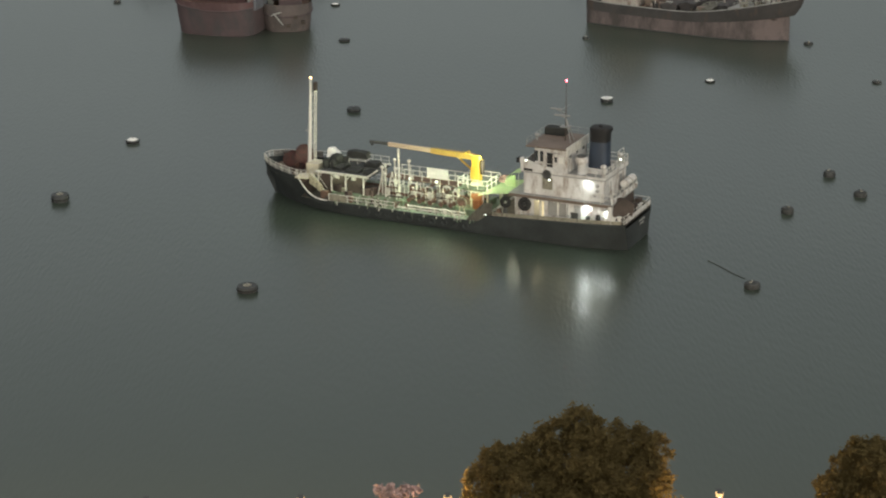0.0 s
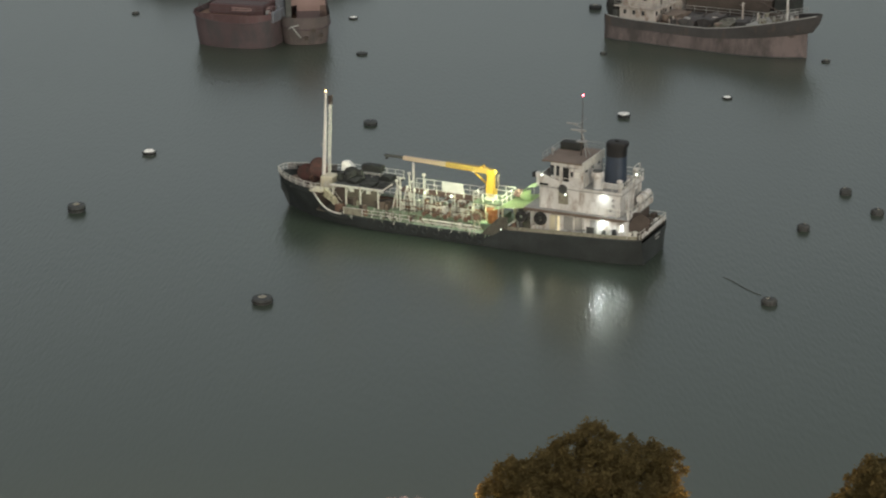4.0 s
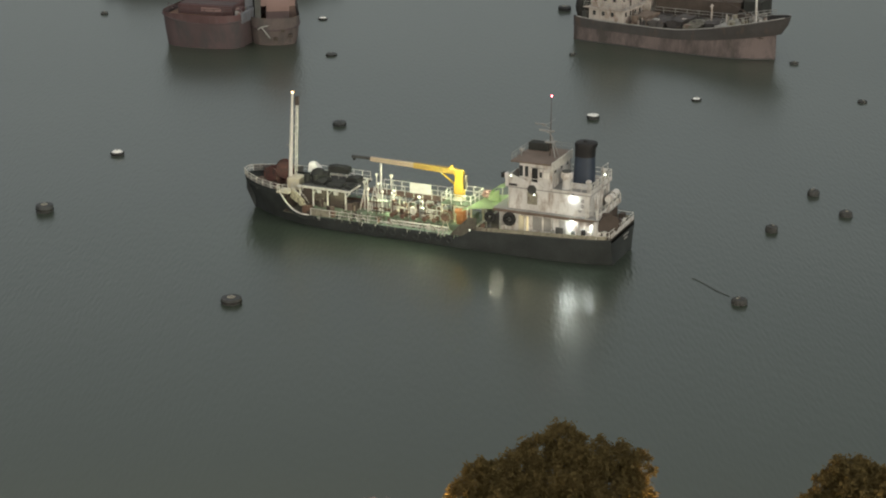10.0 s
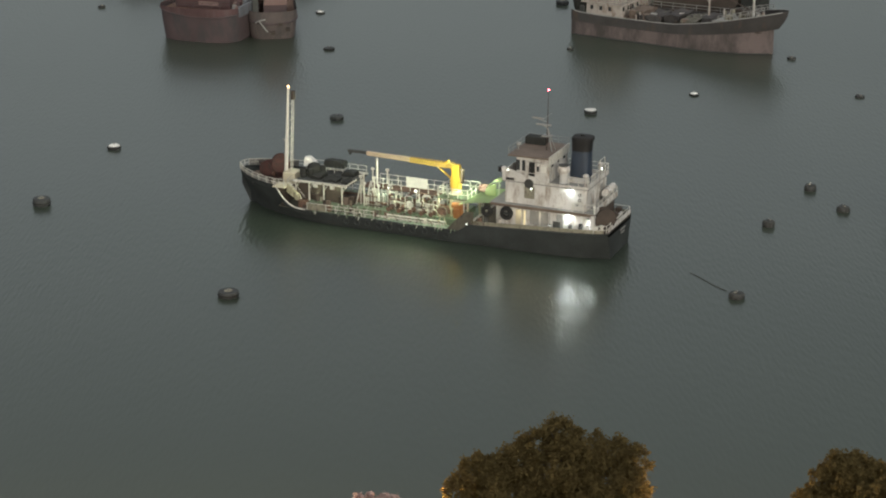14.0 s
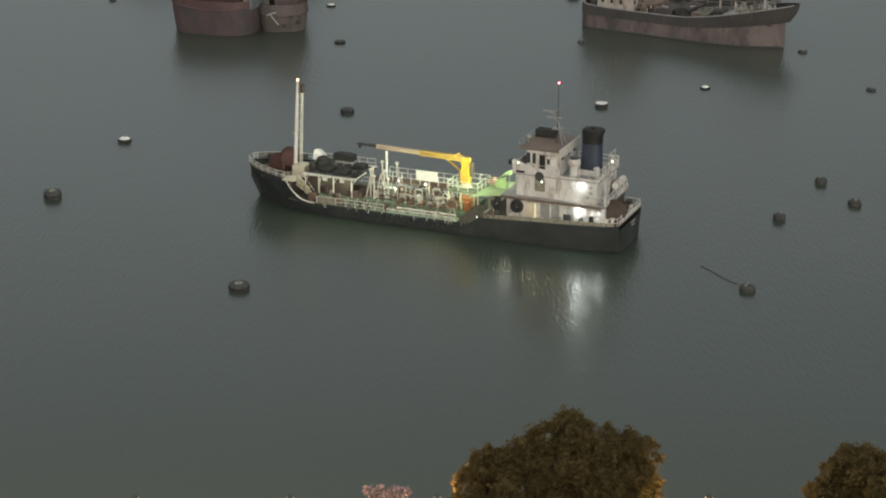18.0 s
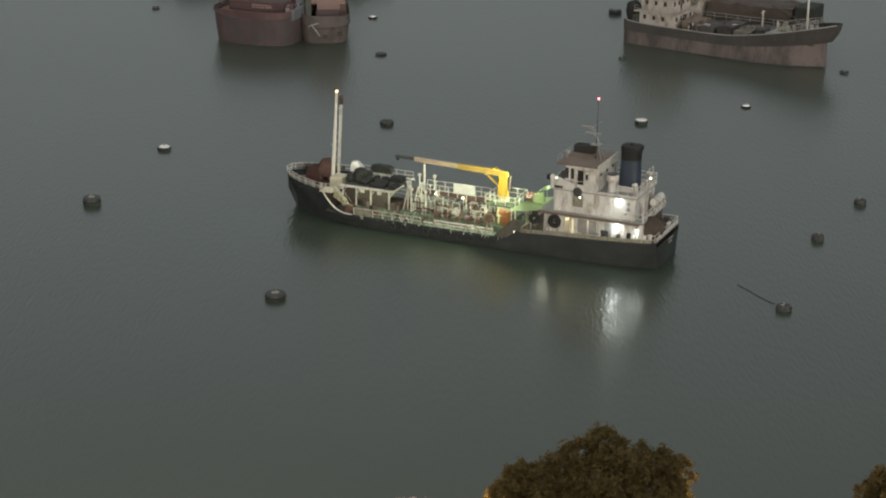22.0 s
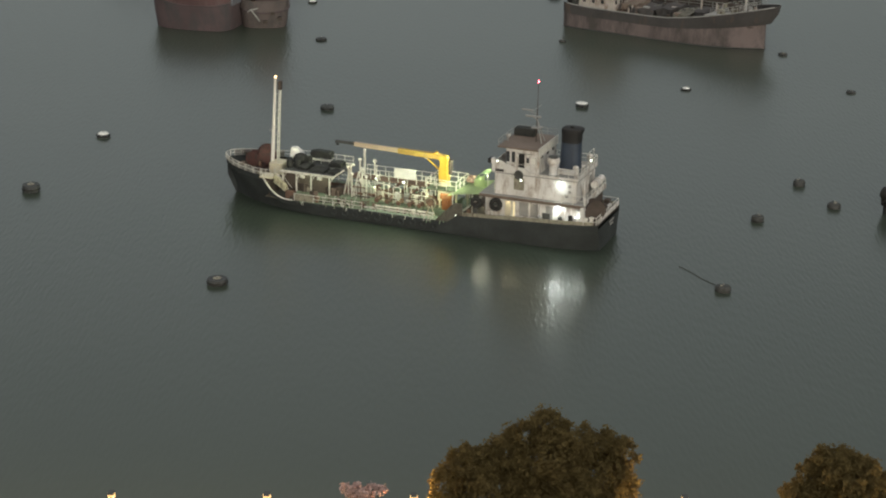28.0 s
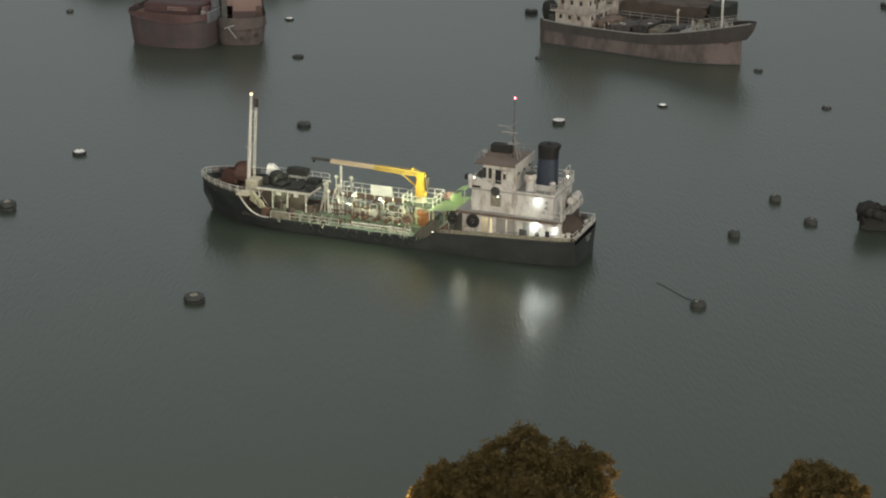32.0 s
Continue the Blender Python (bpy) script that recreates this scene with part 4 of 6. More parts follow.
    # added pale strip: the brightness of the floodlit deck edge, as colour
    part("lit_edge_strip", box(box(B(), -4.7, 4.0, 3.72, 4.4, 1.384, 1.42, 0.01), -4.7, 4.0, 3.66, 3.72, 1.384, 1.62, 0.01), M_PALEGREEN, T, "pale green strip standing in for the floodlit deck edge")
    for x in (-4.2, -2.4, -0.6, 1.2, 2.8):
        part("pipe_stand", rod(B(), (x, 4.05, 1.38), (x, 4.05, 2.0), 0.06, n=6), M_RAIL, T)
    rail("port_rail", [(4.4, 4.42, 1.45), (13.0, 4.42, 1.45)], 0.85, T, M_RAIL, 1.25, 2, 0.04, "white guard rail along the deck edge")
    part("rail_cloth", box(B(), 10.6, 12.9, 4.46, 4.52, 1.5, 2.3, 0.03), M_OLIVE, T, "dirty brown cloth lashed to the rail")
    for x in (9.2, 8.0, 6.7, 5.5):
        part("gangway_stay", rod(B(), (x, 4.42, 1.45), (x - 0.05, 3.9, 2.5), 0.035, n=6), M_RAIL, T)
    part("fairlead", rod(rod(B(), (-3.5, 4.55, 1.45), (-3.2, 4.7, 2.0), 0.07, n=6), (-3.9, 4.55, 1.45), (-4.1, 4.7, 2.0), 0.07, n=6), M_RAIL, T, "white forked fairlead")
    # hose wheel beside the step to the poop
    wheel = pose(-3.6, 3.3, 2.95, 90, 0, 8)
    h = part("hose_reel", ring(B(), wheel, 0.64, 0.075, 22, 8), M_OLIVE, T, "dirty pale hose reel wheel", smooth=True)
    for a in range(0, 180, 45):
        part("spoke", rod(B(), (-0.7, 0, 0), (0.7, 0, 0), 0.03, n=6), M_OLIVE, h).matrix_basis = wheel @ pose(0, 0, 0, 0, 0, a)
    part("drum", lathe(B(), [(0.4, -0.1), (0.4, 0.5), (0.66, 0.52), (0.66, 0.58)], 18), M_RUST, h, "brown wound hose", smooth=True).matrix_basis = wheel
    part("stand", rod(rod(B(), (-4.1, 3.1, 1.4), (-3.6, 3.1, 2.9), 0.06, n=6), (-3.1, 3.1, 1.4), (-3.6, 3.1, 2.9), 0.06, n=6), M_CREAM, h)
    rng = random.Random(9)
    for i in range(22):
        x, y = rng.uniform(-3.0, 7.6), rng.choice((1.2, 1.8, 2.4, 2.8)) + rng.uniform(-0.15, 0.15)
        z = rng.uniform(2.9, 4.3)
        v = part("riser_pipe", tube(B(), [(x, y, 2.1), (x, y, z - 0.2), (x + 0.12, y, z), (x + 0.35, y, z)], 0.055, 6), rng.choice((M_RAIL, M_RAIL, M_RUST, M_GREY)), T, "bent deck riser pipe")
    for i in range(10):
        x, z = rng.uniform(-3.4, 5.0), rng.uniform(2.3, 3.6)
        part("branch_pipe", rod(B(), (x, 2.75 + 0.1 * (i % 3), z), (x + rng.uniform(0.8, 2.2), 2.75 + 0.1 * (i % 3), z), 0.06, n=6), rng.choice((M_RUST, M_RAIL, M_SHADE)), T)
    for i in range(12):
        x = rng.uniform(-4.5, 12.5)
        s = rng.uniform(0.12, 0.26)
        part("deck_fitting", lathe(B(), [(s, 1.38), (s, 1.38 + 0.5), (s * 1.4, 1.9), (s * 1.2, 2.05)], 9, (x, 3.55 + rng.uniform(-0.3, 0.25), 0)), rng.choice((M_RUST, M_RAIL, M_DARK, M_SHADE)), T)
    for x0, x1 in ((6.0, 11.5), (-2.0, 3.5)):
        pts = [(x0 + (x1 - x0) * k / 16, 3.5 + 0.22 * math.sin(k * 1.3), 1.46) for k in range(17)]
        part("cargo_hose", tube(B(), pts, 0.085, 8), M_RUBBER, T, "black cargo hose lying on the deck", smooth=True)
    rng = random.Random(52)
    for i in range(26):
        x, y = rng.uniform(7.8, 14.6), rng.uniform(1.2, 3.9)
        s, h = rng.uniform(0.2, 0.5), rng.uniform(0.4, 1.3)
        z = 2.1 if y < 2.9 and x < 13.2 else 1.38
        bm = box(B(), x - s, x + s, y - s * 0.6, y + s * 0.6, z, z + h, 0.05) if i % 3 else lathe(B(), [(s * 0.7, z), (s * 0.75, z + h * 0.5), (s * 0.7, z + h), (0.1, z + h + 0.04)], 11, (x, y, 0))
        part("deck_store", bm, rng.choice((M_OLIVE, M_SHADE, M_RUST, M_BROWNROOF, M_SHADE)), T, "dirty drum or box stowed on deck")
    for i in range(14):
        x = rng.uniform(-3.5, 9.0)
        h = rng.uniform(0.5, 1.1)
        part("rail_clutter", tube(B(), [(x, 4.2, 1.4), (x + 0.1, 4.25, 1.4 + h * 0.6), (x + rng.uniform(0.2, 0.7), 4.3, 1.4 + h)], rng.uniform(0.035, 0.07), 6), rng.choice((M_RAIL, M_OLIVE, M_GREEN)), T, "bent pipe and rope end at the deck edge")
    for x0, x1, y, z in ((3.5, 2.5, 2.5, 4.3), (1.2, 0.3, 2.7, 4.1), (-0.9, -1.8, 2.4, 4.35), (-2.3, -3.1, 2.7, 4.0), (5.9, 5.0, 2.6, 4.2)):
        part("hose_rack", tube(B(), [(x0, y, 2.1), (x0, y, z - 0.15), (x0 - 0.12, y, z), (x1 + 0.12, y, z), (x1, y, z - 0.15), (x1, y, 2.1)], 0.065, 7), M_RAIL, T, "white bent-pipe hose rack", smooth=True)
    # floodlights under the catwalk and over the deck
    for x, y, z in ((4.0, 0.98, 4.25), (0.6, 0.98, 4.25)):
        f = part("floodlight", box(B(), x - 0.2, x + 0.2, y - 0.2, y + 0.1, z - 0.12, z + 0.16, 0.03), M_GREY, T, "square deck floodlight")
        part("lens", box(B(), x - 0.13, x + 0.13, y - 0.1, y + 0.06, z - 0.14, z - 0.121), M_FLOODG, f, "glowing white lens")
        part("front_glass", box(B(), x - 0.11, x + 0.11, y + 0.101, y + 0.115, z - 0.06, z + 0.1), M_SMALL, f, "glowing front glass")
        # added plate, blocks the lens from mirroring in the water
        part("shade", box(B(), x - 0.24, x + 0.24, y + 0.13, y + 0.15, z - 0.21, z - 0.08), M_GREY, f, "grey shade plate")
    f = part("floodlight", box(B(), -3.6, -3.2, 2.35, 2.65, 3.9, 4.06, 0.03), M_GREY, T, "square floodlight under the crane platform")
    part("arm", rod(B(), (-3.4, 1.88, 4.12), (-3.4, 2.4, 4.0), 0.04, n=6), M_GREY, f)
    part("lens", box(B(), -3.48, -3.32, 2.44, 2.54, 3.88, 3.898), M_FLOODG, f, "glowing white lens")
    # added plate, hides this lens and its reflection
    part("shade", box(B(), -3.68, -3.12, 2.652, 2.67, 3.62, 4.06), M_GREY, f, "grey shade plate")
    # added fill lamps, no known source: they brighten the fore deck, plates hide them
    for x in (12.5, 10.3):
        f = part("beam_lamp", box(B(), x - 0.2, x + 0.2, 2.96, 3.14, 4.16, 4.26, 0.02), M_GREY, T, "added flat fill lamp under the platform beam")
        part("lens", box(B(), x - 0.14, x + 0.14, 2.98, 3.08, 4.14, 4.158), M_BEAM, f, "glowing pale lens")
        part("shade", box(B(), x - 0.3, x + 0.3, 3.14, 3.17, 3.86, 4.26), M_RAIL, f, "white shade plate")


tanker_midships(tanker_ship)


def tanker_crane(T):
    c = part("deck_crane", lathe(B(), [(0.75, 2.1), (0.75, 4.4), (0.6, 4.45), (0.6, 4.7)], 16, (-4.0, 0, 0)), M_CREAM, T, "yellow deck crane with a folded boom", smooth=True)
    bm = B()
    loft(bm, [[(-4.0 - w, -d, z), (-4.0 + w, -d, z), (-4.0 + w, d, z), (-4.0 - w, d, z)] for w, d, z in ((0.55, 0.5, 4.7), (0.55, 0.5, 5.8), (0.45, 0.42, 6.7), (0.52, 0.4, 7.35), (0.4, 0.36, 7.72))], closed=True, caps=True)
    bmesh.ops.bevel(bm, geom=bm.edges[:], offset=0.06, segments=2, affect="EDGES")
    part("column", bm, M_YELLOW, c, smooth=True)
    bm = B()
    loft(bm, [[(x, -w, z - h), (x, w, z - h), (x, w, z + h), (x, -w, z + h)] for x, w, z, h in ((-4.5, 0.26, 7.2, 0.2), (-4.2, 0.3, 7.4, 0.28), (-3.2, 0.32, 7.56, 0.32), (-1.5, 0.3, 7.58, 0.31), (1.7, 0.26, 7.66, 0.28))], closed=True, caps=True)
    # boom is coloured duller than the column for the falling lamplight
    part("boom", bm, M_OCHRE, c, "inner boom in yellow dimmed for lamp falloff")
    bm = B()
    loft(bm, [[(x, -w, z - h), (x, w, z - h), (x, w, z + h), (x, -w, z + h)] for x, w, z, h in ((1.5, 0.22, 7.66, 0.25), (7.25, 0.2, 7.8, 0.23))], closed=True, caps=True)
    part("outer_boom", bm, M_BUFF, c, "pale buff outer boom section")
    part("boom_extension", box(B(), 7.1, 9.7, -0.17, 0.17, 7.68, 8.0, 0.03), M_DARK, c, "dark steel boom extension")
    part("lift_ram", rod(B(), (-3.5, 0, 5.9), (-1.9, 0, 7.1), 0.12, n=10), M_YELLOW, c, smooth=True)
    part("ram_rod", rod(B(), (-2.2, 0, 6.9), (-1.0, 0, 7.5), 0.07, n=8), M_RAIL, c)
    part("pivot_cap", rod(B(), (-2.9, -0.45, 7.93), (-2.9, 0.45, 7.93), 0.15, n=12), M_YELLOW, c)
    part("hook_block", box(B(), 9.3, 9.55, -0.12, 0.12, 7.4, 7.7, 0.03), M_BLACK, c)
    part("control_box", box(B(), -4.9, -4.6, -0.3, 0.3, 5.6, 7.3, 0.05), M_SHADE, c)
    part("crane_platform", box(B(), -6.3, -2.5, -1.9, 1.9, 4.1, 4.24), M_GREEN, T, "green platform round the crane")
    for x in (-6.2, -4.2, -2.6):
        for y in (1.8, -1.8):
            part("platform_leg", rod(B(), (x, y, 1.4), (x, y, 4.12), 0.12, n=8), M_CREAM, T, "cream platform leg")
    rail("crane_rail", [(-2.6, 1.85, 4.24), (-6.2, 1.85, 4.24), (-6.2, -1.85, 4.24), (-2.6, -1.85, 4.24), (-2.6, 1.85, 4.24)], 1.1, T, M_RAIL, 1.1, 2, 0.05, "white guard rail round the crane")
    wd = part("cargo_winch", box(B(), -5.7, -4.7, 1.7, 2.5, 1.38, 3.5, 0.06), M_ORANGE, T, "orange deck winch")
    part("drum", rod(B(), (-5.9, 2.2, 3.6), (-4.5, 2.2, 3.6), 0.34, n=14), M_ORANGE, wd, smooth=True)
    part("motor", box(B(), -5.5, -4.9, 2.5, 2.85, 2.6, 3.3, 0.05), M_ORANGE, wd)


tanker_crane(tanker_ship)


def tanker_house(T):
    """Poop: deckhouse tiers, wheelhouse, mast, funnel."""
    # pale green awning and windbreak before the house
    bm = B()
    loft(bm, [[(x, y, z + 0.25 * math.sin(i * 0.5 + y) * 0.3) for y in (-2.6, -1.3, 0, 1.3, 2.6, 3.2)] for i, (x, z) in enumerate(((-5.6, 4.0), (-6.6, 4.35), (-7.8, 4.6), (-9.0, 4.75), (-9.9, 4.85)))])
    bmesh.ops.solidify(bm, geom=bm.faces[:], thickness=0.05)
    part("awning", bm, M_CANVAS, T, "pale green canvas awning", smooth=True)
    hood = [(-7.9, 4.95), (-7.95, 5.5), (-8.2, 5.95), (-8.65, 6.3), (-9.2, 6.5), (-9.85, 6.6)]
    bm = B()
    loft(bm, [[(x + 0.05 * math.sin(3 * z + y), y, z + 0.06 * math.sin(2.2 * y + x)) for x, z in hood] for y in (-0.9, -0.4, 0.2, 0.8)])
    bmesh.ops.solidify(bm, geom=bm.faces[:], thickness=0.06)
    wb = part("windbreak", bm, M_CANVAS, T, "pale green curved canvas windbreak", smooth=True)
    bm = B()
    loft(bm, [[(-8.0, 0.86, 4.85), (-8.6, 0.9, 4.85), (-9.3, 0.86, 4.85)], [(-8.0, 0.9, 5.5), (-8.6, 0.84, 6.0), (-9.3, 0.88, 6.3)]])
    bmesh.ops.solidify(bm, geom=bm.faces[:], thickness=0.05)
    part("side_flap", bm, M_CANVAS, wb, "pale canvas side flap")
    for x, z in ((-8.2, 5.9), (-9.6, 6.55)):
        part("hoop_post", rod(B(), (x, 0.7, 4.6), (x, 0.7, z), 0.04, n=6), M_RAIL, wb)
    part("coiled_hose", ring(ring(B(), pose(-6.95, -1.5, 4.75), 0.6, 0.2, 18, 8), pose(-6.95, -1.5, 5.05), 0.5, 0.15, 18, 8), M_HOSE, T, "faded pink coiled hose on the awning", smooth=True)
    for x, y in ((-6.2, 2.9), (-8.6, 3.0), (-6.2, -2.4)):
        part("awning_post", rod(B(), (x, y, 2.2), (x, y, 4.5), 0.06, n=6), M_RAIL, T)
    # lower tier
    lo = part("lower_house", box(B(), -21.8, -10.4, -3.6, 3.6, 2.2, 5.0, 0.08), M_WHITE, T, "white lower deckhouse")
    for x, w, m, lab in ((-13.2, 0.85, M_CREAM, "cream cabin door"), (-18.0, 0.8, M_GREY, "grey steel door"), (-20.2, 0.75, M_WHITE, "white steel door")):
        d = part("door", box(B(), x - w / 2, x + w / 2, 3.6, 3.66, 2.65, 4.55, 0.04), m, lo, lab)
    part("lit_doorway", box(B(), -13.95, -13.72, 3.6, 3.64, 2.8, 4.5), M_DIM, lo, "cream strip of cabin light")
    for x in (-15.0, -16.3):
        part("panel", box(B(), x - 0.55, x + 0.55, 3.6, 3.63, 3.0, 4.6, 0.02), M_GREY, lo, "grey wall panel")
    part("vent_louvre", box(B(), -18.1, -17.2, 3.6, 3.72, 2.9, 3.7, 0.03), M_DARK, lo, "dark vent louvre")
    for y in (-2.2, 0.2, 2.2):
        part("porthole", ring(B(), pose(-21.83, y, 4.1, 0, 90), 0.2, 0.04, 14, 6), M_GREY, lo)
    bd = part("boat_deck", box(B(), -22.2, -9.8, -3.95, 3.95, 5.0, 5.16, 0.03), M_GREY, T, "grey boat deck overhang")
    part("fascia", box(B(), -22.2, -9.8, 3.92, 4.0, 4.8, 5.12), M_BROWNROOF, bd, "dark brown fascia")
    for x in (-10.6, -13.6, -16.8, -20.0, -22.0):
        part("deck_stanchion", rod(B(), (x, 3.88, top_line(x) - 0.05), (x, 3.88, 5.0), 0.05, n=6), M_WHITE, T)
    # upper tier
    up = part("upper_house", box(B(), -21.0, -11.4, -3.4, 3.4, 5.16, 7.6, 0.08), M_WHITE, T, "white upper deckhouse")
    hp = part("round_hatch", ring(lathe(B(), [(0.42, -0.03), (0.42, 0.03)], 18), pose(0, 0, 0), 0.42, 0.13, 18, 8), M_DARK, up, "dark round fitting")
    hp.matrix_basis = pose(-14.3, 3.62, 7.68, 90)
    part("hatch_lamp", ball(B(), (-14.58, 3.62, 7.1), 0.09), M_SMALL, up, "glowing lamp")
    part("hatch_box", box(B(), -14.9, -13.7, 3.4, 3.49, 5.9, 7.3, 0.04), M_OLIVE, up, "dirty olive locker door")
    for x, z in ((-20.2, 6.4), (-20.2, 7.0), (-19.9, 5.9)):
        part("porthole", ring(B(), pose(x, 3.42, z, 90), 0.14, 0.04, 14, 6), M_DARK, up)
    for y in (-1.6, 1.4):
        part("aft_door", box(B(), -21.06, -21.0, y - 0.4, y + 0.4, 5.2, 7.1, 0.03), M_GREY, up, "grey steel door")
    brd = part("bridge_deck", box(B(), -21.2, -11.1, -3.5, 3.5, 7.6, 7.74, 0.03), M_GREY, T, "grey bridge deck")
    for s in (1, -1):
        bm = B()
        prof = [(-11.1, 7.74), (-11.1, 9.2), (-11.9, 9.15), (-13.5, 8.6), (-14.9, 8.5), (-15.6, 7.98), (-21.2, 8.0), (-21.2, 7.74)]
        loft(bm, [[(x, s * 3.44, z) for x, z in prof], [(x, s * 3.52, z) for x, z in prof]], closed=True, caps=True)
        part("bulwark_plate", bm, M_WHITE, brd, "white bridge wing bulwark")
    part("front_bulwark", box(B(), -11.12, -11.04, -3.44, 3.44, 7.74, 8.75), M_WHITE, brd, "white bridge front bulwark")
    part("bulwark_slot", box(B(), -12.5, -11.5, 3.52, 3.56, 7.84, 8.1), M_BLACK, brd, "black slot in the bulwark")
    rail("bridge_deck_rail", [(-18.9, 3.4, 8.0), (-21.15, 3.4, 8.0), (-21.15, -3.4, 8.0), (-14, -3.4, 8.0)], 0.95, T, M_RAIL, 1.2, 2, 0.04, "white bridge deck guard rail")
    lamp_frame = part("aft_lamp_frame", tube(tube(B(), [(-21.1, -0.6, 8.0), (-21.1, -0.6, 10.0), (-21.1, -2.2, 10.0), (-21.1, -2.2, 8.0)], 0.05, 6), [(-21.1, -0.6, 9.2), (-21.1, -1.4, 9.25), (-21.1, -2.2, 9.2)], 0.04, 6), M_RAIL, T, "white pipe frame at the aft rail")
    part("lamp_lens", ball(B(), (-21.2, -1.0, 8.95), 0.11, 8), M_SMALL, lamp_frame, "glowing white lens")
    rail("boat_deck_rail", [(-19.5, 3.85, 5.16), (-22.1, 3.85, 5.16), (-22.1, -3.85, 5.16), (-12, -3.85, 5.16)], 1.0, T, M_RAIL, 1.3, 2, 0.04, "white boat deck guard rail")
    rail("poop_rail", [(-22.2, 4.3, 3.0), (-23.6, 4.0, 3.05), (-23.65, -4.0, 3.05), (-21.5, -4.4, 2.95), (-15, -4.45, 2.65)], 0.95, T, M_RAIL, 1.4, 2, 0.035, "white poop guard rail")
    for x, z, w in ((-22.2, 5.16, 3.9), (-21.2, 7.74, 3.42)):
        part("aft_coaming", box(B(), x, x + 0.07, -w, w, z, z + 0.52, 0.02), M_WHITE, T, "white coaming plate")
    # dark panel puts the shade under the boat deck into colour
    part("aft_shade_panel", box(B(), -22.0, -21.85, -3.3, 2.4, 2.95, 4.95), M_SHADE, T, "dark brown panel for the shaded opening under the boat deck")
    # wheelhouse
    wh = part("wheelhouse", box(B(), -16.4, -12.5, -2.9, 2.9, 7.74, 10.5, 0.08), M_WHITE, T, "white wheelhouse with dark windows")
    for s in (1, -1):
        for x, w in ((-12.72, 0.22), (-13.38, 0.2)):
            part("window", box(B(), x - w, x + w, min(s * 2.9, s * 2.93), max(s * 2.9, s * 2.93), 8.9, 10.1, 0.012), M_GLASS, wh, "dark wheelhouse window")
        # flat black panel stands in for the unlit wheelhouse interior
        part("doorway", box(B(), -14.7, -14.0, min(s * 2.9, s * 2.92), max(s * 2.9, s * 2.92), 7.8, 9.95, 0.008), M_BLACK, wh, "black panel for the unlit inside of the open door")
        d = part("side_door", box(B(), -15.45, -14.75, min(s * 2.93, s * 2.99), max(s * 2.93, s * 2.99), 7.8, 9.9, 0.02), M_WHITE, wh, "white door slid open")
        part("door_pane", box(B(), -15.25, -14.95, min(s * 2.99, s * 3.0), max(s * 2.99, s * 3.0), 9.0, 9.6), M_GLASS, d)
        part("door_track", box(B(), -15.6, -13.9, min(s * 2.92, s * 3.02), max(s * 2.92, s * 3.02), 9.98, 10.06, 0.01), M_GREY, wh)
        part("side_box", box(B(), -16.1, -15.5, min(s * 2.9, s * 3.25), max(s * 2.9, s * 3.25), 9.0, 9.7, 0.04), M_MAST, wh, "white wall locker")
    for y in (-2.2, -1.1, 0, 1.1, 2.2):
        part("window", box(B(), -12.5, -12.46, y - 0.42, y + 0.42, 9.0, 10.0, 0.02), M_GLASS, wh)
    for y in (-1.9, 0.0, 1.9):
        part("aft_window", box(B(), -16.44, -16.4, y - 0.28, y + 0.28, 9.4, 10.1, 0.02), M_GLASS, wh)
    part("hand_rail", rod(rod(B(), (-12.6, 3.05, 8.75), (-15.4, 3.05, 8.75), 0.03, n=6), (-12.6, 2.9, 8.75), (-12.6, 3.05, 8.75), 0.03, n=6), M_RAIL, wh)
    for y in (-2.6, 2.6):
        part("downpipe", rod(B(), (-16.5, y, 7.74), (-16.5, y, 10.4), 0.05, n=6), M_GREY, wh)
    roof = part("wheelhouse_roof", box(B(), -16.45, -11.6, -3.3, 3.3, 10.5, 10.68, 0.04), M_BROWNROOF, T, "rust-brown wheelhouse roof")
    part("roof_edge", box(B(), -16.52, -16.45, -3.3, 3.3, 9.8, 10.84), M_RAIL, roof)
    rail("roof_rail", [(-11.7, 3.2, 10.68), (-11.7, -3.2, 10.68), (-16.4, -3.2, 10.68)], 0.8, T, M_GREY, 1.2, 2, 0.025)
    part("roof_locker", box(B(), -14.2, -11.8, -2.8, -1.5, 10.68, 11.55, 0.12), M_TARP, T, "black covered locker on the roof", smooth=True)
    part("searchlight", ball(rod(B(), (-12.0, 1.0, 10.66), (-12.0, 1.0, 11.2), 0.06, n=6), (-12.0, 1.0, 11.35), 0.25), M_GREY, T)
    m = part("signal_mast", rod(B(), (-15.0, 0, 10.5), (-15.1, 0, 17.5), 0.08, 0.025, 10), M_SHADE, T, "thin grey signal mast with radar")
    part("mast_leg", rod(B(), (-15.9, 0.6, 10.5), (-15.05, 0, 13.3), 0.05, n=6), M_GREY, m)
    part("mast_leg", rod(B(), (-15.9, -0.6, 10.5), (-15.05, 0, 13.3), 0.05, n=6), M_GREY, m)
    part("radar_scanner", box(B(), -15.5, -13.7, -0.14, 0.14, 13.5, 13.68, 0.05), M_GREY, m)
    part("radar_scanner", box(B(), -14.6, -13.2, -0.1, 0.1, 14.2, 14.34, 0.04), M_GREY, m)
    part("radar_bracket", rod(rod(B(), (-15.05, 0, 13.3), (-14.6, 0, 13.5), 0.07, n=6), (-15.07, 0, 13.9), (-13.9, 0, 14.2), 0.05, n=6), M_GREY, m)
    part("cross_tree", box(B(), -15.6, -14.5, -0.5, 0.5, 12.3, 12.4, 0.02), M_GREY, m)
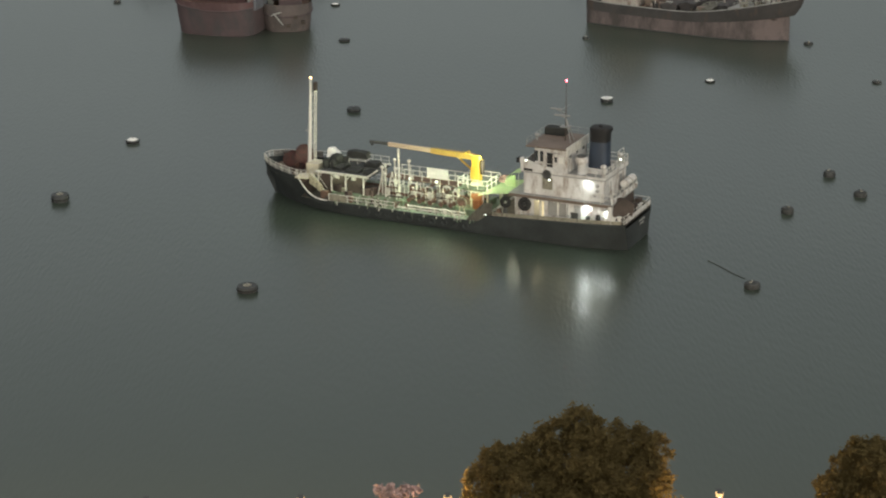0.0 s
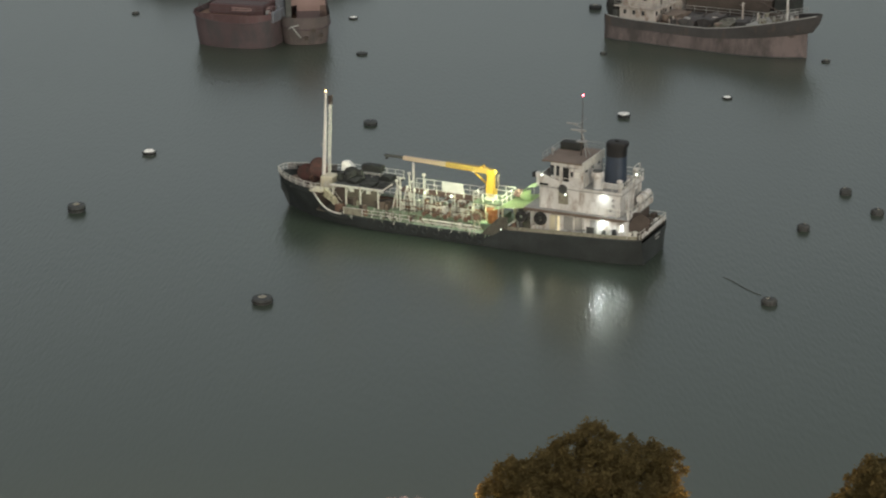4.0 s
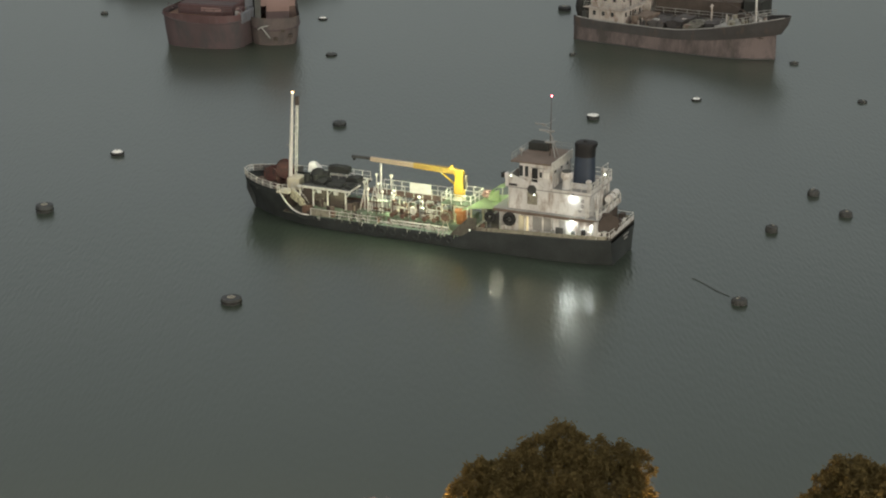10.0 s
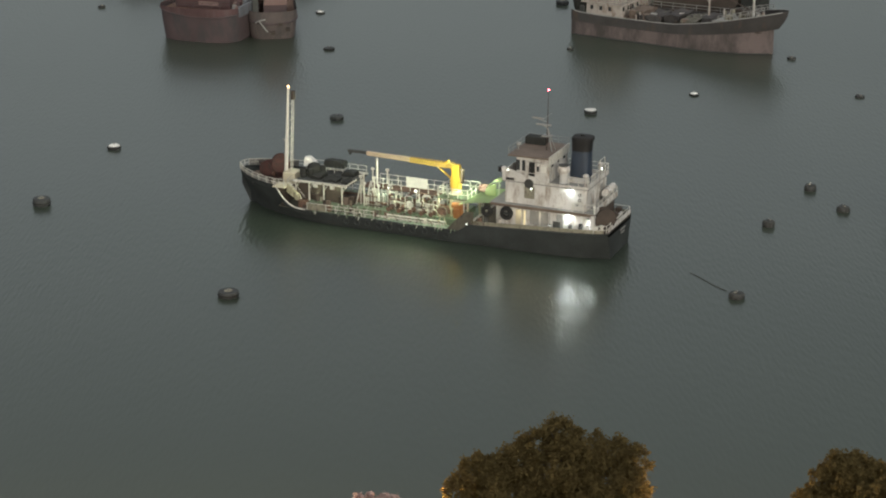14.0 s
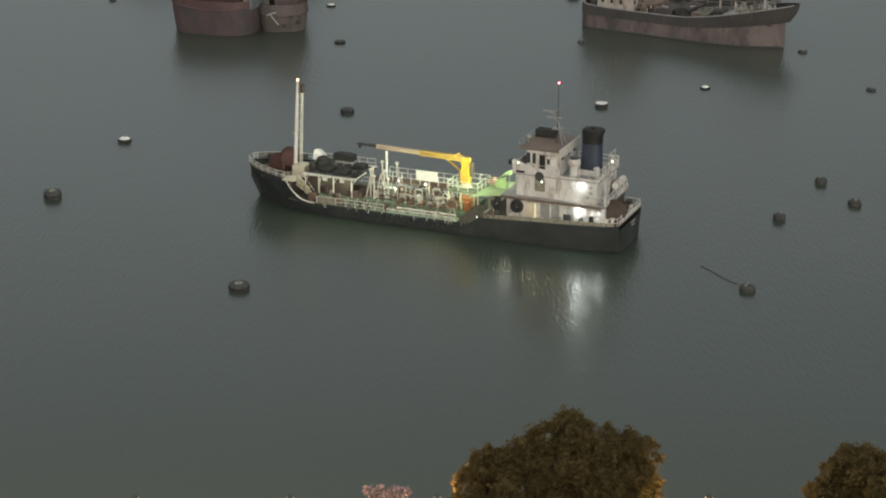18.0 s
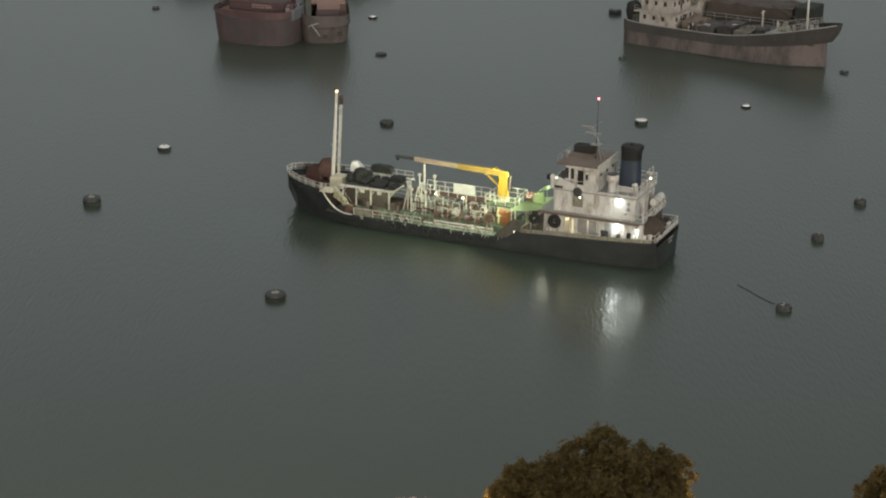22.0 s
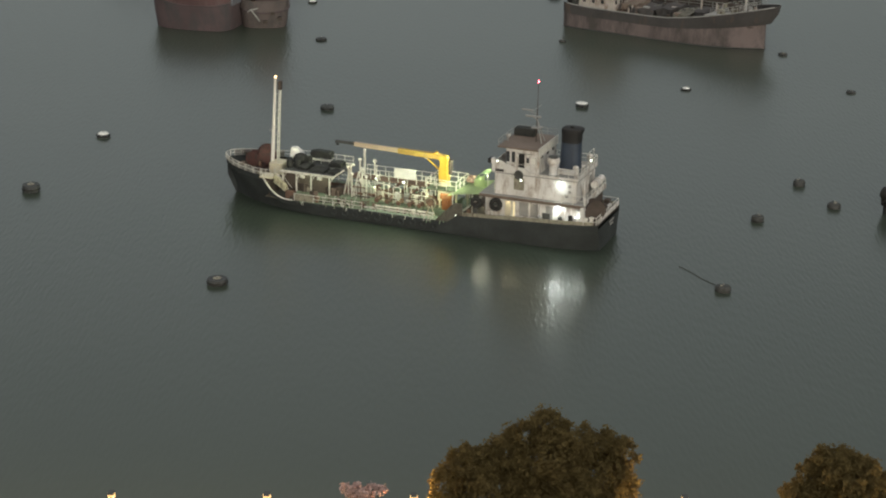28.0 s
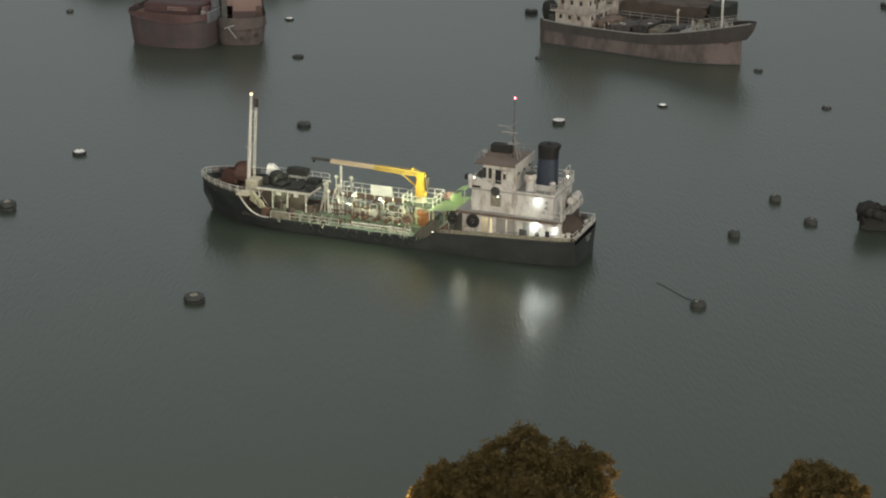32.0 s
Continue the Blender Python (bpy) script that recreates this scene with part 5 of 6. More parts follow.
    part("yard", rod(B(), (-15.05, -1.5, 14.6), (-15.05, 1.5, 14.6), 0.035, n=6), M_GREY, m)
    part("red_light", lathe(B(), [(0.06, 17.5), (0.08, 17.55), (0.08, 17.65), (0.03, 17.7)], 12, (-15.12, 0, 0)), M_RED, m, "glowing red mast light")
    # funnel
    def oval(z, x, a, b):
        return [(x + a * math.copysign(abs(math.cos(t)) ** 0.7, math.cos(t)), b * math.copysign(abs(math.sin(t)) ** 0.7, math.sin(t)), z) for t in (2 * math.pi * i / 24 for i in range(24))]
    fn = part("funnel", loft(B(), [oval(7.74, -19.1, 1.25, 1.1), oval(8.4, -19.12, 1.2, 1.05), oval(11.2, -19.18, 1.1, 0.98)], closed=True, caps=True), M_BLUE, T, "navy blue funnel with a black top", smooth=True)
    part("funnel_top", loft(B(), [oval(11.2, -19.18, 1.11, 0.99), oval(12.1, -19.2, 1.13, 1.0), oval(12.5, -19.28, 1.26, 1.02), oval(12.75, -19.3, 1.2, 0.95), oval(12.85, -19.3, 1.02, 0.8)], closed=True, caps=True), M_BLACK, fn, "soot-black funnel top", smooth=True)
    part("exhaust", rod(B(), (-19.2, 0.2, 12.7), (-19.3, 0.2, 13.0), 0.22, n=12), M_BLACK, fn)
    part("funnel_base", box(B(), -20.3, -17.2, -1.6, 1.6, 7.74, 8.2, 0.05), M_WHITE, fn)
    vt = part("mushroom_ventilator", lathe(B(), [(0.55, 7.74), (0.46, 7.9), (0.46, 8.95), (0.5, 9.05)], 16, (-17.75, 1.9, 0)), M_WHITE, T, "white mushroom ventilator", smooth=True)
    part("hood", lathe(B(), [(0.62, 8.95), (0.72, 9.15), (0.72, 9.5), (0.58, 9.68), (0.1, 9.72)], 16, (-17.75, 1.9, 0)), M_WHITE, vt, smooth=True)
    part("hood_cap", lathe(B(), [(0.56, 9.66), (0.56, 9.82), (0.1, 9.87)], 16, (-17.75, 1.9, 0)), M_DARK, vt)
    for x, y in ((-20.6, 2.6), (-20.6, -2.4)):
        a = part("aft_ventilator", rod(B(), (x, y, 7.74), (x, y, 8.9), 0.2, n=10), M_WHITE, T, "white aft ventilator")
        part("hood", ball(B(), (x, y, 9.0), 0.36, 12, (1, 1, 0.7)), M_WHITE, a, smooth=True)
    raft = part("liferaft_canister", rod(B(), (-21.75, -1.9, 6.25), (-21.75, -0.7, 6.25), 0.42, n=16), M_WHITE, T, "white liferaft canister on a cradle", smooth=True)
    part("cradle", box(B(), -22.0, -21.5, -3.4, -0.6, 5.16, 5.9), M_GREY, raft)
    part("outer_canister", rod(B(), (-21.75, -3.5, 6.3), (-21.75, -2.3, 6.3), 0.42, n=16), M_WHITE, raft, smooth=True)
    stv = part("aft_stair", rod(rod(B(), (-21.9, 2.2, 5.1), (-23.4, 2.2, 3.0), 0.06, n=6), (-21.9, 1.5, 5.1), (-23.4, 1.5, 3.0), 0.06, n=6), M_WHITE, T, "white stair to the poop deck")
    for i in range(8):
        part("tread", box(B(), -22.13 - 0.18 * i, -21.93 - 0.18 * i, 1.5, 2.2, 4.83 - 0.25 * i, 4.87 - 0.25 * i), M_GREY, stv)
    part("stair", rod(rod(B(), (-21.5, 3.0, 7.6), (-22.1, 3.9, 5.2), 0.06, n=6), (-21.5, 2.4, 7.6), (-22.1, 3.3, 5.2), 0.06, n=6), M_WHITE, T, "white stair between the upper decks")
    part("aft_wing_plate", box(B(), -22.2, -21.8, 3.6, 4.3, 3.1, 5.0, 0.05), M_WHITE, T, "white screen plate")
    for y0, y1, z in ((-1.9, -0.2, 2.25), (-1.6, -0.5, 1.85)):
        part("stern_marking", box(B(), -23.86, -23.8, y0, y1, z, z + 0.18), M_GREY, T, "worn pale lettering bar on the stern")
    # poop fittings
    rl = part("stern_reel", lathe(B(), [(1.3, -0.5), (1.3, -0.42), (0.95, -0.4), (0.95, 0.4), (1.3, 0.42), (1.3, 0.5)], 24), M_SHADE, T, "dark brown rope reel on the poop", smooth=True)
    rl.matrix_basis = pose(-22.75, 2.6, 4.35, 90, 0, 48)
    part("poop_ventilator", lathe(B(), [(0.3, 2.95), (0.22, 3.1), (0.22, 3.8), (0.34, 3.85), (0.36, 4.05), (0.2, 4.2), (0.05, 4.22)], 14, (-23.1, 2.2, 0)), M_MAST, T, "white mushroom ventilator on the poop", smooth=True)
    part("stern_bulwark_plate", box(B(), -23.74, -23.66, -4.0, 3.7, 3.2, 3.72, 0.02), M_WHITE, T, "white plate along the stern rail")
    for x, y, h in ((-22.9, 3.6, 0.75), (-22.3, 3.75, 0.6)):
        part("quarter_bitt", lathe(B(), [(0.24, 2.95), (0.2, 3.1), (0.2, 2.95 + h), (0.28, 3.0 + h), (0.26, 3.12 + h), (0.05, 3.15 + h)], 14, (x, y, 0)), M_MAST, T, "white mooring bitt on the quarter", smooth=True)
    for y, h in ((-0.6, 1.2), (-1.7, 0.9), (-3.2, 1.1)):
        part("stern_locker", box(B(), -22.9, -22.3, y - 0.4, y + 0.4, 2.95, 2.95 + h, 0.05), M_SHADE, T, "brown stern locker")
    for x, y in ((-23.1, 0.6), (-23.1, -2.4)):
        b = part("bollard", box(B(), x - 0.2, x + 0.2, y - 0.5, y + 0.5, 2.95, 3.05), M_WHITE, T, "white twin bollard")
        for d in (-0.28, 0.28):
            part("post", lathe(B(), [(0.14, 3.0), (0.14, 3.55), (0.2, 3.58), (0.2, 3.65)], 12, (x, y + d, 0)), M_WHITE, b)
    for x, c, h in ((-19.4, M_DARK, 0.7), (-20.6, M_BLACK, 0.9), (-21.3, M_WHITE, 0.75), (-17.0, M_GREY, 0.6), (-9.4, M_DARK, 0.9), (-8.6, M_RUST, 0.7), (-11.0, M_WHITE, 0.8)):
        z = top_line(x)
        part("side_drum", lathe(B(), [(0.24, z - 0.08), (0.26, z + h * 0.5), (0.24, z + h), (0.1, z + h + 0.03)], 12, (x, 4.05, 0)), c, T, "drum standing in the side passage")
    big = part("big_tyre", ring(B(), pose(0, 0, 0, 90), 0.52, 0.27, 22, 10), M_RUBBER, T, "large black tyre fender on the rail", smooth=True)
    big.matrix_basis = pose(-11.98, 4.45, 4.2, 6, 0, 0)
    part("hub_plate", lathe(B(), [(0.42, -0.05), (0.42, 0.05)], 18), M_DARK, big, "dark plate behind the tyre")
    second = part("hanging_tyre", ring(B(), pose(0, 0, 0, 90), 0.42, 0.24, 20, 9), M_RUBBER, T, "black tyre hung under the awning", smooth=True)
    second.matrix_basis = pose(-9.5, 4.15, 4.05, 6, 0, 10)
    # lamps
    def lamp(x, y, z, m, r=0.13):
        f = part("wall_lamp", box(B(), x - 0.16, x + 0.16, y - 0.12, y + 0.02, z, z + 0.12, 0.02), M_GREY, T, "caged wall lamp")
        part("lens", ball(B(), (x, y, z - r * 0.6), r, 7), m, f, "glowing white lens")

    def flood(x, y, z, r, m=M_FLOOD):
        """Round downlight on a short bracket."""
        f = part("wall_floodlight", lathe(B(), [(r * 0.5, 0.14), (r * 1.2, 0.08), (r * 1.2, -0.02), (r * 1.1, -0.02), (r * 1.05, 0.02)], 16), M_GREY, T, "round grey wall floodlight")
        f.matrix_basis = pose(x, y, z, 16)
        part("lens", lathe(B(), [(r, 0.012), (r * 0.9, 0.0)], 10), m, f, "glowing lens")
        part("bracket", box(B(), -0.05, 0.05, -0.42, -r, 0.03, 0.09), M_GREY, f)
    flood(-19.15, 3.8, 7.72, 0.2)
    flood(-19.1, 3.98, 4.8, 0.26)
    flood(-21.4, 3.98, 4.55, 0.18)
    flood(-13.2, 3.85, 4.66, 0.09, M_CABIN)
    flood(-15.9, 3.85, 4.66, 0.09, M_CABIN)
    lamp(-7.2, 4.5, 2.35, M_SMALL, 0.06)
    lamp(-9.95, 2.6, 4.72, M_UNDER, 0.1)
    lamp(-10.2, 0.4, 4.75, M_UNDER, 0.1)
    lamp(-4.6, 2.2, 3.85, M_AMBER, 0.09)
    f = part("bridge_floodlight", box(B(), -11.32, -11.0, 2.96, 3.54, 8.66, 9.22, 0.03), M_WHITE, T, "white floodlight aimed at the cargo deck")
    part("lens", box(B(), -11.0, -10.992, 3.03, 3.47, 8.75, 9.13), M_BRIDGE, f, "glowing white lens")
    # added visors trim the flood's light off awning and water
    part("visor", box(B(), -11.0, -10.6, 3.5, 3.54, 8.66, 9.22), M_BLACK, f, "black side visor")
    part("visor", box(B(), -11.0, -10.74, 2.96, 3.5, 8.66, 8.7), M_BLACK, f, "black lower visor")
    part("visor", box(B(), -11.0, -10.7, 2.96, 3.5, 9.18, 9.22), M_BLACK, f, "black upper visor")
    lamp(-11.75, 3.5, 9.05, M_SMALL, 0.1)
    f2 = part("bridge_floodlight", box(B(), -11.3, -11.0, -3.4, -2.9, 8.75, 9.15, 0.04), M_WHITE, T, "white floodlight aimed at the cargo deck")
    part("lens", box(B(), -10.99, -10.97, -3.37, -2.93, 8.78, 9.12), M_SMALL, f2, "glowing white lens")


tanker_house(tanker_ship)


# ---- far ships ----
def far_house(T, x0, x1, y0, y1, z, storeys, wall):
    """Deckhouse tiers, each with a projecting deck edge, side and front windows and a door."""
    for i in range(storeys):
        k = i * 0.5
        a, b, c, d, z0 = x0 + k * 0.4, x1 - k, y0 + k * 0.5, y1 - k * 0.5, z + 2.4 * i
        h = part("deckhouse", box(B(), a, b, c, d, z0, z0 + 2.3, 0.06), wall, T, "weathered white deckhouse tier")
        part("deck_edge", box(B(), a - 0.7, b + 0.7, c - 0.7, d + 0.7, z0 + 2.3, z0 + 2.46, 0.03), M_FARWHITE, h, "stained white deck edge")
        n = int((b - a) / 1.7)
        pane = part("window", box(B(), -0.26, 0.26, -0.02, 0.02, -0.35, 0.35, 0.01), M_GLASS, h)
        pane.matrix_basis = pose(a + 1.0, c - 0.01, z0 + 1.45)
        for j in range(n):
            for y in (c - 0.01, d + 0.01):
                if j or y != c - 0.01:
                    again(pane, pose(a + 1.0 + j * 1.65, y, z0 + 1.45))
        for j in range(4):
            again(pane, pose(b + 0.01, c + (d - c) * (0.14 + 0.24 * j), z0 + 1.5, 0, 0, 90))
        part("door", box(B(), b, b + 0.04, c + (d - c) * 0.5 - 0.3, c + (d - c) * 0.5 + 0.35, z0 + 0.1, z0 + 1.95, 0.02), M_SHADE, h, "brown steel door")
        rail("house_rail", [(a - 0.6, c - 0.6, z0 + 2.46), (b + 0.6, c - 0.6, z0 + 2.46), (b + 0.6, d + 0.6, z0 + 2.46)], 0.85, T, M_GREY, 1.5, 2, 0.035)


# distance haze is put into these hull colours: greyed, with darks lifted
M_FARTOP = mat("worn_hazy_dark_hull", (0.054, 0.050, 0.050), 0.8, var=0.4, scale=0.3, stain=(0.10, 0.07, 0.055), stain_at=0.62)
M_FARLOW = mat("faded_hazy_pink_antifouling", (0.15, 0.118, 0.116), 0.85, var=0.25, scale=0.11, stain=(0.07, 0.06, 0.058), stain_at=0.5)
M_FARRED = mat("faded_hazy_red_hull", (0.092, 0.05, 0.052), 0.8, var=0.35, scale=0.3, stain=(0.115, 0.08, 0.08), stain_at=0.58)
M_FARRED2 = mat("dull_hazy_red_boot_top", (0.085, 0.06, 0.064), 0.85, var=0.35, scale=0.2, stain=(0.062, 0.056, 0.06), stain_at=0.55)
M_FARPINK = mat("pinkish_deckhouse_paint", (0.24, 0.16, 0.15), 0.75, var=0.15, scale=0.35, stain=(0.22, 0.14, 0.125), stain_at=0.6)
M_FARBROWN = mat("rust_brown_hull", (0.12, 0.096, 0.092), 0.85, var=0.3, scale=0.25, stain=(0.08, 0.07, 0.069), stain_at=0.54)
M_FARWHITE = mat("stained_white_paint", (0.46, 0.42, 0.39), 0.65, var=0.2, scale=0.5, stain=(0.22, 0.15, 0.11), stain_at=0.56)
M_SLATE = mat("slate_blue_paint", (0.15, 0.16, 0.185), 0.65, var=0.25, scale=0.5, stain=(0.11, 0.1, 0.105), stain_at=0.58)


def coaster_hull(T, L, beam):
    """Hull in two paints: a near-upright stem below, a dark flared strake above it that overhangs the bow."""
    fs = [0, 0.02, 0.06, 0.15, 0.3, 0.45, 0.55, 0.64, 0.72, 0.79, 0.85, 0.9, 0.94, 0.97, 0.99, 1.0]

    def top(f):
        return 3.7 + 0.35 * max(0, 1 - f / 0.2) ** 2 + 3.4 * max(0.0, (f - 0.5) / 0.5) ** 1.5

    def split(f):
        return top(f) * 0.58

    def half(f, up):
        k = max(0.0, (f - 0.6) / 0.4)
        e = (1 - k ** 3.2) ** 0.55 if up else (1 - k ** 2.0) ** 0.8
        return beam / 2 * (0.88 + 0.12 * min(1, f / 0.06) ** 0.5) * max(0.0, e)

    low, high = [], []
    for f in fs:
        zs, zt, a, b = split(f), top(f), half(f, False), half(f, True)
        mid = a + (b - a) * 0.3
        side = [(f * L, a * 0.9, -1.2), (f * L, a, 0.0), (f * L, a + (mid - a) * 0.4, zs * 0.5), (f * L, mid, zs)]
        low.append(side + [(x, -y, z) for x, y, z in reversed(side)])
        out = 2.3 * f ** 9
        side = [(f * L + out * 0.35, mid + 0.08, zs), (f * L + out * 0.8, mid + (b - mid) * 0.6 + 0.1, zs + (zt - zs) * 0.5), (f * L + out, b + 0.1, zt), (f * L + out - 0.1, max(0, b - 0.12), zt), (f * L + out - 0.15, max(0, b - 0.14), zt - 0.9)]
        high.append(side + [(x, -y, z) for x, y, z in reversed(side)])
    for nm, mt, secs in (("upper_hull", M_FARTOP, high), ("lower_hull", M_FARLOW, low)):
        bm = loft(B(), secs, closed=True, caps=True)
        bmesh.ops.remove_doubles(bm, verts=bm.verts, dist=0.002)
        part(nm, bm, mt, T, "dark worn upper hull" if mt is M_FARTOP else "faded hazy pink lower hull", smooth=True)
    for s in (1, -1):
        part("waterline_strip", tube(B(), [(f * L, s * (half(f, False) + 0.01), 0.06) for f in fs[1:-1]], 0.12, 6), M_DARK, T, "dark strip along the waterline")
        part("sheer_rail", tube(B(), [(f * L + 2.3 * f ** 9, s * (half(f, True) + 0.06), top(f)) for f in fs[1:-1]], 0.09, 6), M_GREY, T, "worn grey bulwark rail")
    return top


def coaster():
    T = thing("coaster_ship", "worn cargo coaster with a dark hull above faded hazy pink antifouling", "ship", pose(24.6, 322.7, 0, 0, 0, -32.6), group="moored ships")
    top = coaster_hull(T, 34.0, 8.6)
    bm = B()
    loft(bm, [[(x, y, z), (x, -y, z), (x, -y, z - 0.15), (x, y, z - 0.15)] for x, y, z in ((0.8, 3.6, 3.1), (18, 4.1, 3.1), (22, 4.0, 3.2), (25.4, 3.5, 3.3))], closed=True, caps=True)
    part("deck", bm, M_RUST, T, "rusty main deck")
    bm = B()
    loft(bm, [[(x, y, z), (x, -y, z), (x, -y, z - 0.15), (x, y, z - 0.15)] for x, y, z in ((25.2, 3.6, 5.0), (28, 3.2, 5.2), (31, 2.2, 5.5), (33.5, 0.9, 5.8))], closed=True, caps=True)
    part("forecastle_deck", bm, M_GREY, T, "grey forecastle deck")
    part("forecastle_bulkhead", box(B(), 25.2, 25.34, -3.5, 3.5, 3.1, 5.0), M_FARWHITE, T, "stained pale bulkhead")
    far_house(T, 2.2, 8.5, -2.8, 4.0, 3.1, 3, M_FARWHITE)
    part("bridge_wing", box(box(B(), 8.0, 9.2, 4.2, 6.2, 5.5, 5.66, 0.03), 9.1, 9.2, 4.2, 6.2, 5.66, 6.5), M_FARWHITE, T, "white bridge wing")
    rng = random.Random(21)
    for x, y, a, b, h in ((11.0, 0.4, 1.3, 2.6, 1.5), (14.2, -0.2, 1.4, 2.9, 1.2), (17.4, 0.3, 1.3, 2.8, 1.6), (20.6, -0.3, 1.4, 2.7, 1.3), (23.4, 0.2, 1.0, 2.4, 1.8)):
        bm = box(B(), x - a, x + a, y - b, y + b, 3.1, 3.1 + h)
        bmesh.ops.subdivide_edges(bm, edges=bm.edges[:], cuts=4, use_grid_fill=True)
        for v in bm.verts:
            if v.co.z > 3.15:
                v.co += noise.noise_vector(v.co * 0.9) * 0.4
        part("covered_cargo", bm, rng.choice((M_SHADE, M_BROWNROOF, M_DARKOLIVE, M_FARTOP)), T, "heap of covered deck cargo")
    for _ in range(90):
        x, y, s = rng.uniform(9.5, 32.0), rng.uniform(-3.2, 3.0), rng.uniform(0.15, 0.6)
        y *= 1.0 if x < 25 else (34 - x) / 9.5
        z = 3.1 if x < 25 else 5.0
        h = rng.uniform(0.5, 1.7 if x < 25 else 1.3)
        if rng.random() < 0.55:
            bm = box(B(), x - s, x + s, y - s * 0.8, y + s * 0.8, z, z + h, 0.08)
        else:
            bm = lathe(B(), [(s * 0.6, z), (s * 0.62, z + h * 0.5), (s * 0.6, z + h), (s * 0.4, z + h + 0.1)], 10, (x, y, 0))
        part("deck_gear", bm, rng.choice((M_GREY, M_SHADE, M_BROWNROOF, M_FARWHITE, M_DARKOLIVE, M_FARTOP) if x < 25 else (M_GREY, M_OLIVE, M_FARWHITE, M_SHADE)), T, "worn deck gear")
    k = part("fore_mast", rod(B(), (30.4, 0, 5.4), (30.4, 0, 13.0), 0.2, 0.14, 10), M_WHITE, T, "pale foremast")
    part("derrick", rod(B(), (30.1, 0, 6.4), (24.0, 0.6, 8.5), 0.1, n=8), M_SHADE, k)
    part("samson_post", rod(rod(B(), (22.8, 0, 3.1), (22.8, 0, 7.6), 0.17, 0.13, 10), (22.8, -0.7, 7.3), (22.8, 0.7, 7.3), 0.07, n=6), M_FARWHITE, T, "short pale derrick post")
    for s in (1, -1):
        rail("bow_rail", [(26.0, s * 3.5, top(0.77) - 0.05), (29.5, s * 2.9, top(0.87) - 0.05), (33.0, s * 1.8, top(0.97) - 0.05)], 0.8, T, M_GREY, 1.2, 2, 0.05, "worn grey bow rail")
        part("anchor", rod(rod(B(), (31.6, s * 1.9, 4.6), (32.2, s * 1.95, 3.4), 0.12, n=6), (31.6, s * 2.0, 3.5), (32.6, s * 1.7, 3.5), 0.1, n=6), M_SHADE, T, "rusty stowed anchor")
    part("windlass", rod(box(B(), 28.4, 29.4, -0.9, 0.9, 5.2, 5.9, 0.1), (28.9, -1.1, 6.1), (28.9, 1.1, 6.1), 0.4, n=12), M_SHADE, T, "brown anchor windlass")
    bm = lathe(B(), [(1.0, 3.4), (1.2, 4.2), (1.35, 5.2), (1.25, 6.0), (0.85, 6.6), (0.2, 6.8)], 18, (0.7, -1.9, 0))
    for v in bm.verts:
        v.co += noise.noise_vector(v.co * 1.1) * 0.25
    part("stern_fender", bm, M_RUBBER, T, "big lumpy black fender on the stern", smooth=True)
    part("stern_crate", box(B(), 1.2, 2.0, -3.3, -2.3, 3.1, 4.7, 0.08), M_DARK, T, "dark stern locker")


coaster()


def barge():
    T = thing("barge", "dark covered barge rafted behind the coaster", "barge", pose(45.5, 322.5, 0, 0, 0, -28), group="moored ships")
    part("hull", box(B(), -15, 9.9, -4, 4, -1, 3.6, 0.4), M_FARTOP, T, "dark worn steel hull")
    bm = box(B(), -8.5, 5.6, -3.4, 3.4, 3.6, 6.4)
    bmesh.ops.subdivide_edges(bm, edges=bm.edges[:], cuts=7, use_grid_fill=True)
    for v in bm.verts:
        if v.co.z > 3.7:
            v.co += noise.noise_vector(v.co * 0.5) * 0.6
    part("cargo_cover", bm, M_SHADE, T, "dark brown cargo cover", smooth=True)
    bm = box(B(), 6.4, 9.5, -3.0, 2.6, 3.6, 6.9, 0.3)
    part("end_house", bm, M_TARP, T, "dark covered store at the barge's end")
    h = part("cabin", box(B(), -14.2, -9.6, -3.2, 2.0, 3.6, 6.4, 0.06), M_FARWHITE, T, "stained pale cabin")
    part("cabin_roof", box(B(), -14.6, -9.2, -3.6, 2.4, 6.4, 6.56, 0.03), M_FARWHITE, h)
    pane = part("window", box(B(), -0.3, 0.3, -0.02, 0.02, -0.35, 0.35, 0.01), M_GLASS, h)
    pane.matrix_basis = pose(-13.2, -3.21, 5.3)
    for x in (-12.0, -10.8):
        again(pane, pose(x, -3.21, 5.3))
    rail("side_rail", [(-9, -3.9, 3.6), (9.5, -3.9, 3.6)], 1.0, T, M_GREY, 2.0, 2, 0.05)


barge()


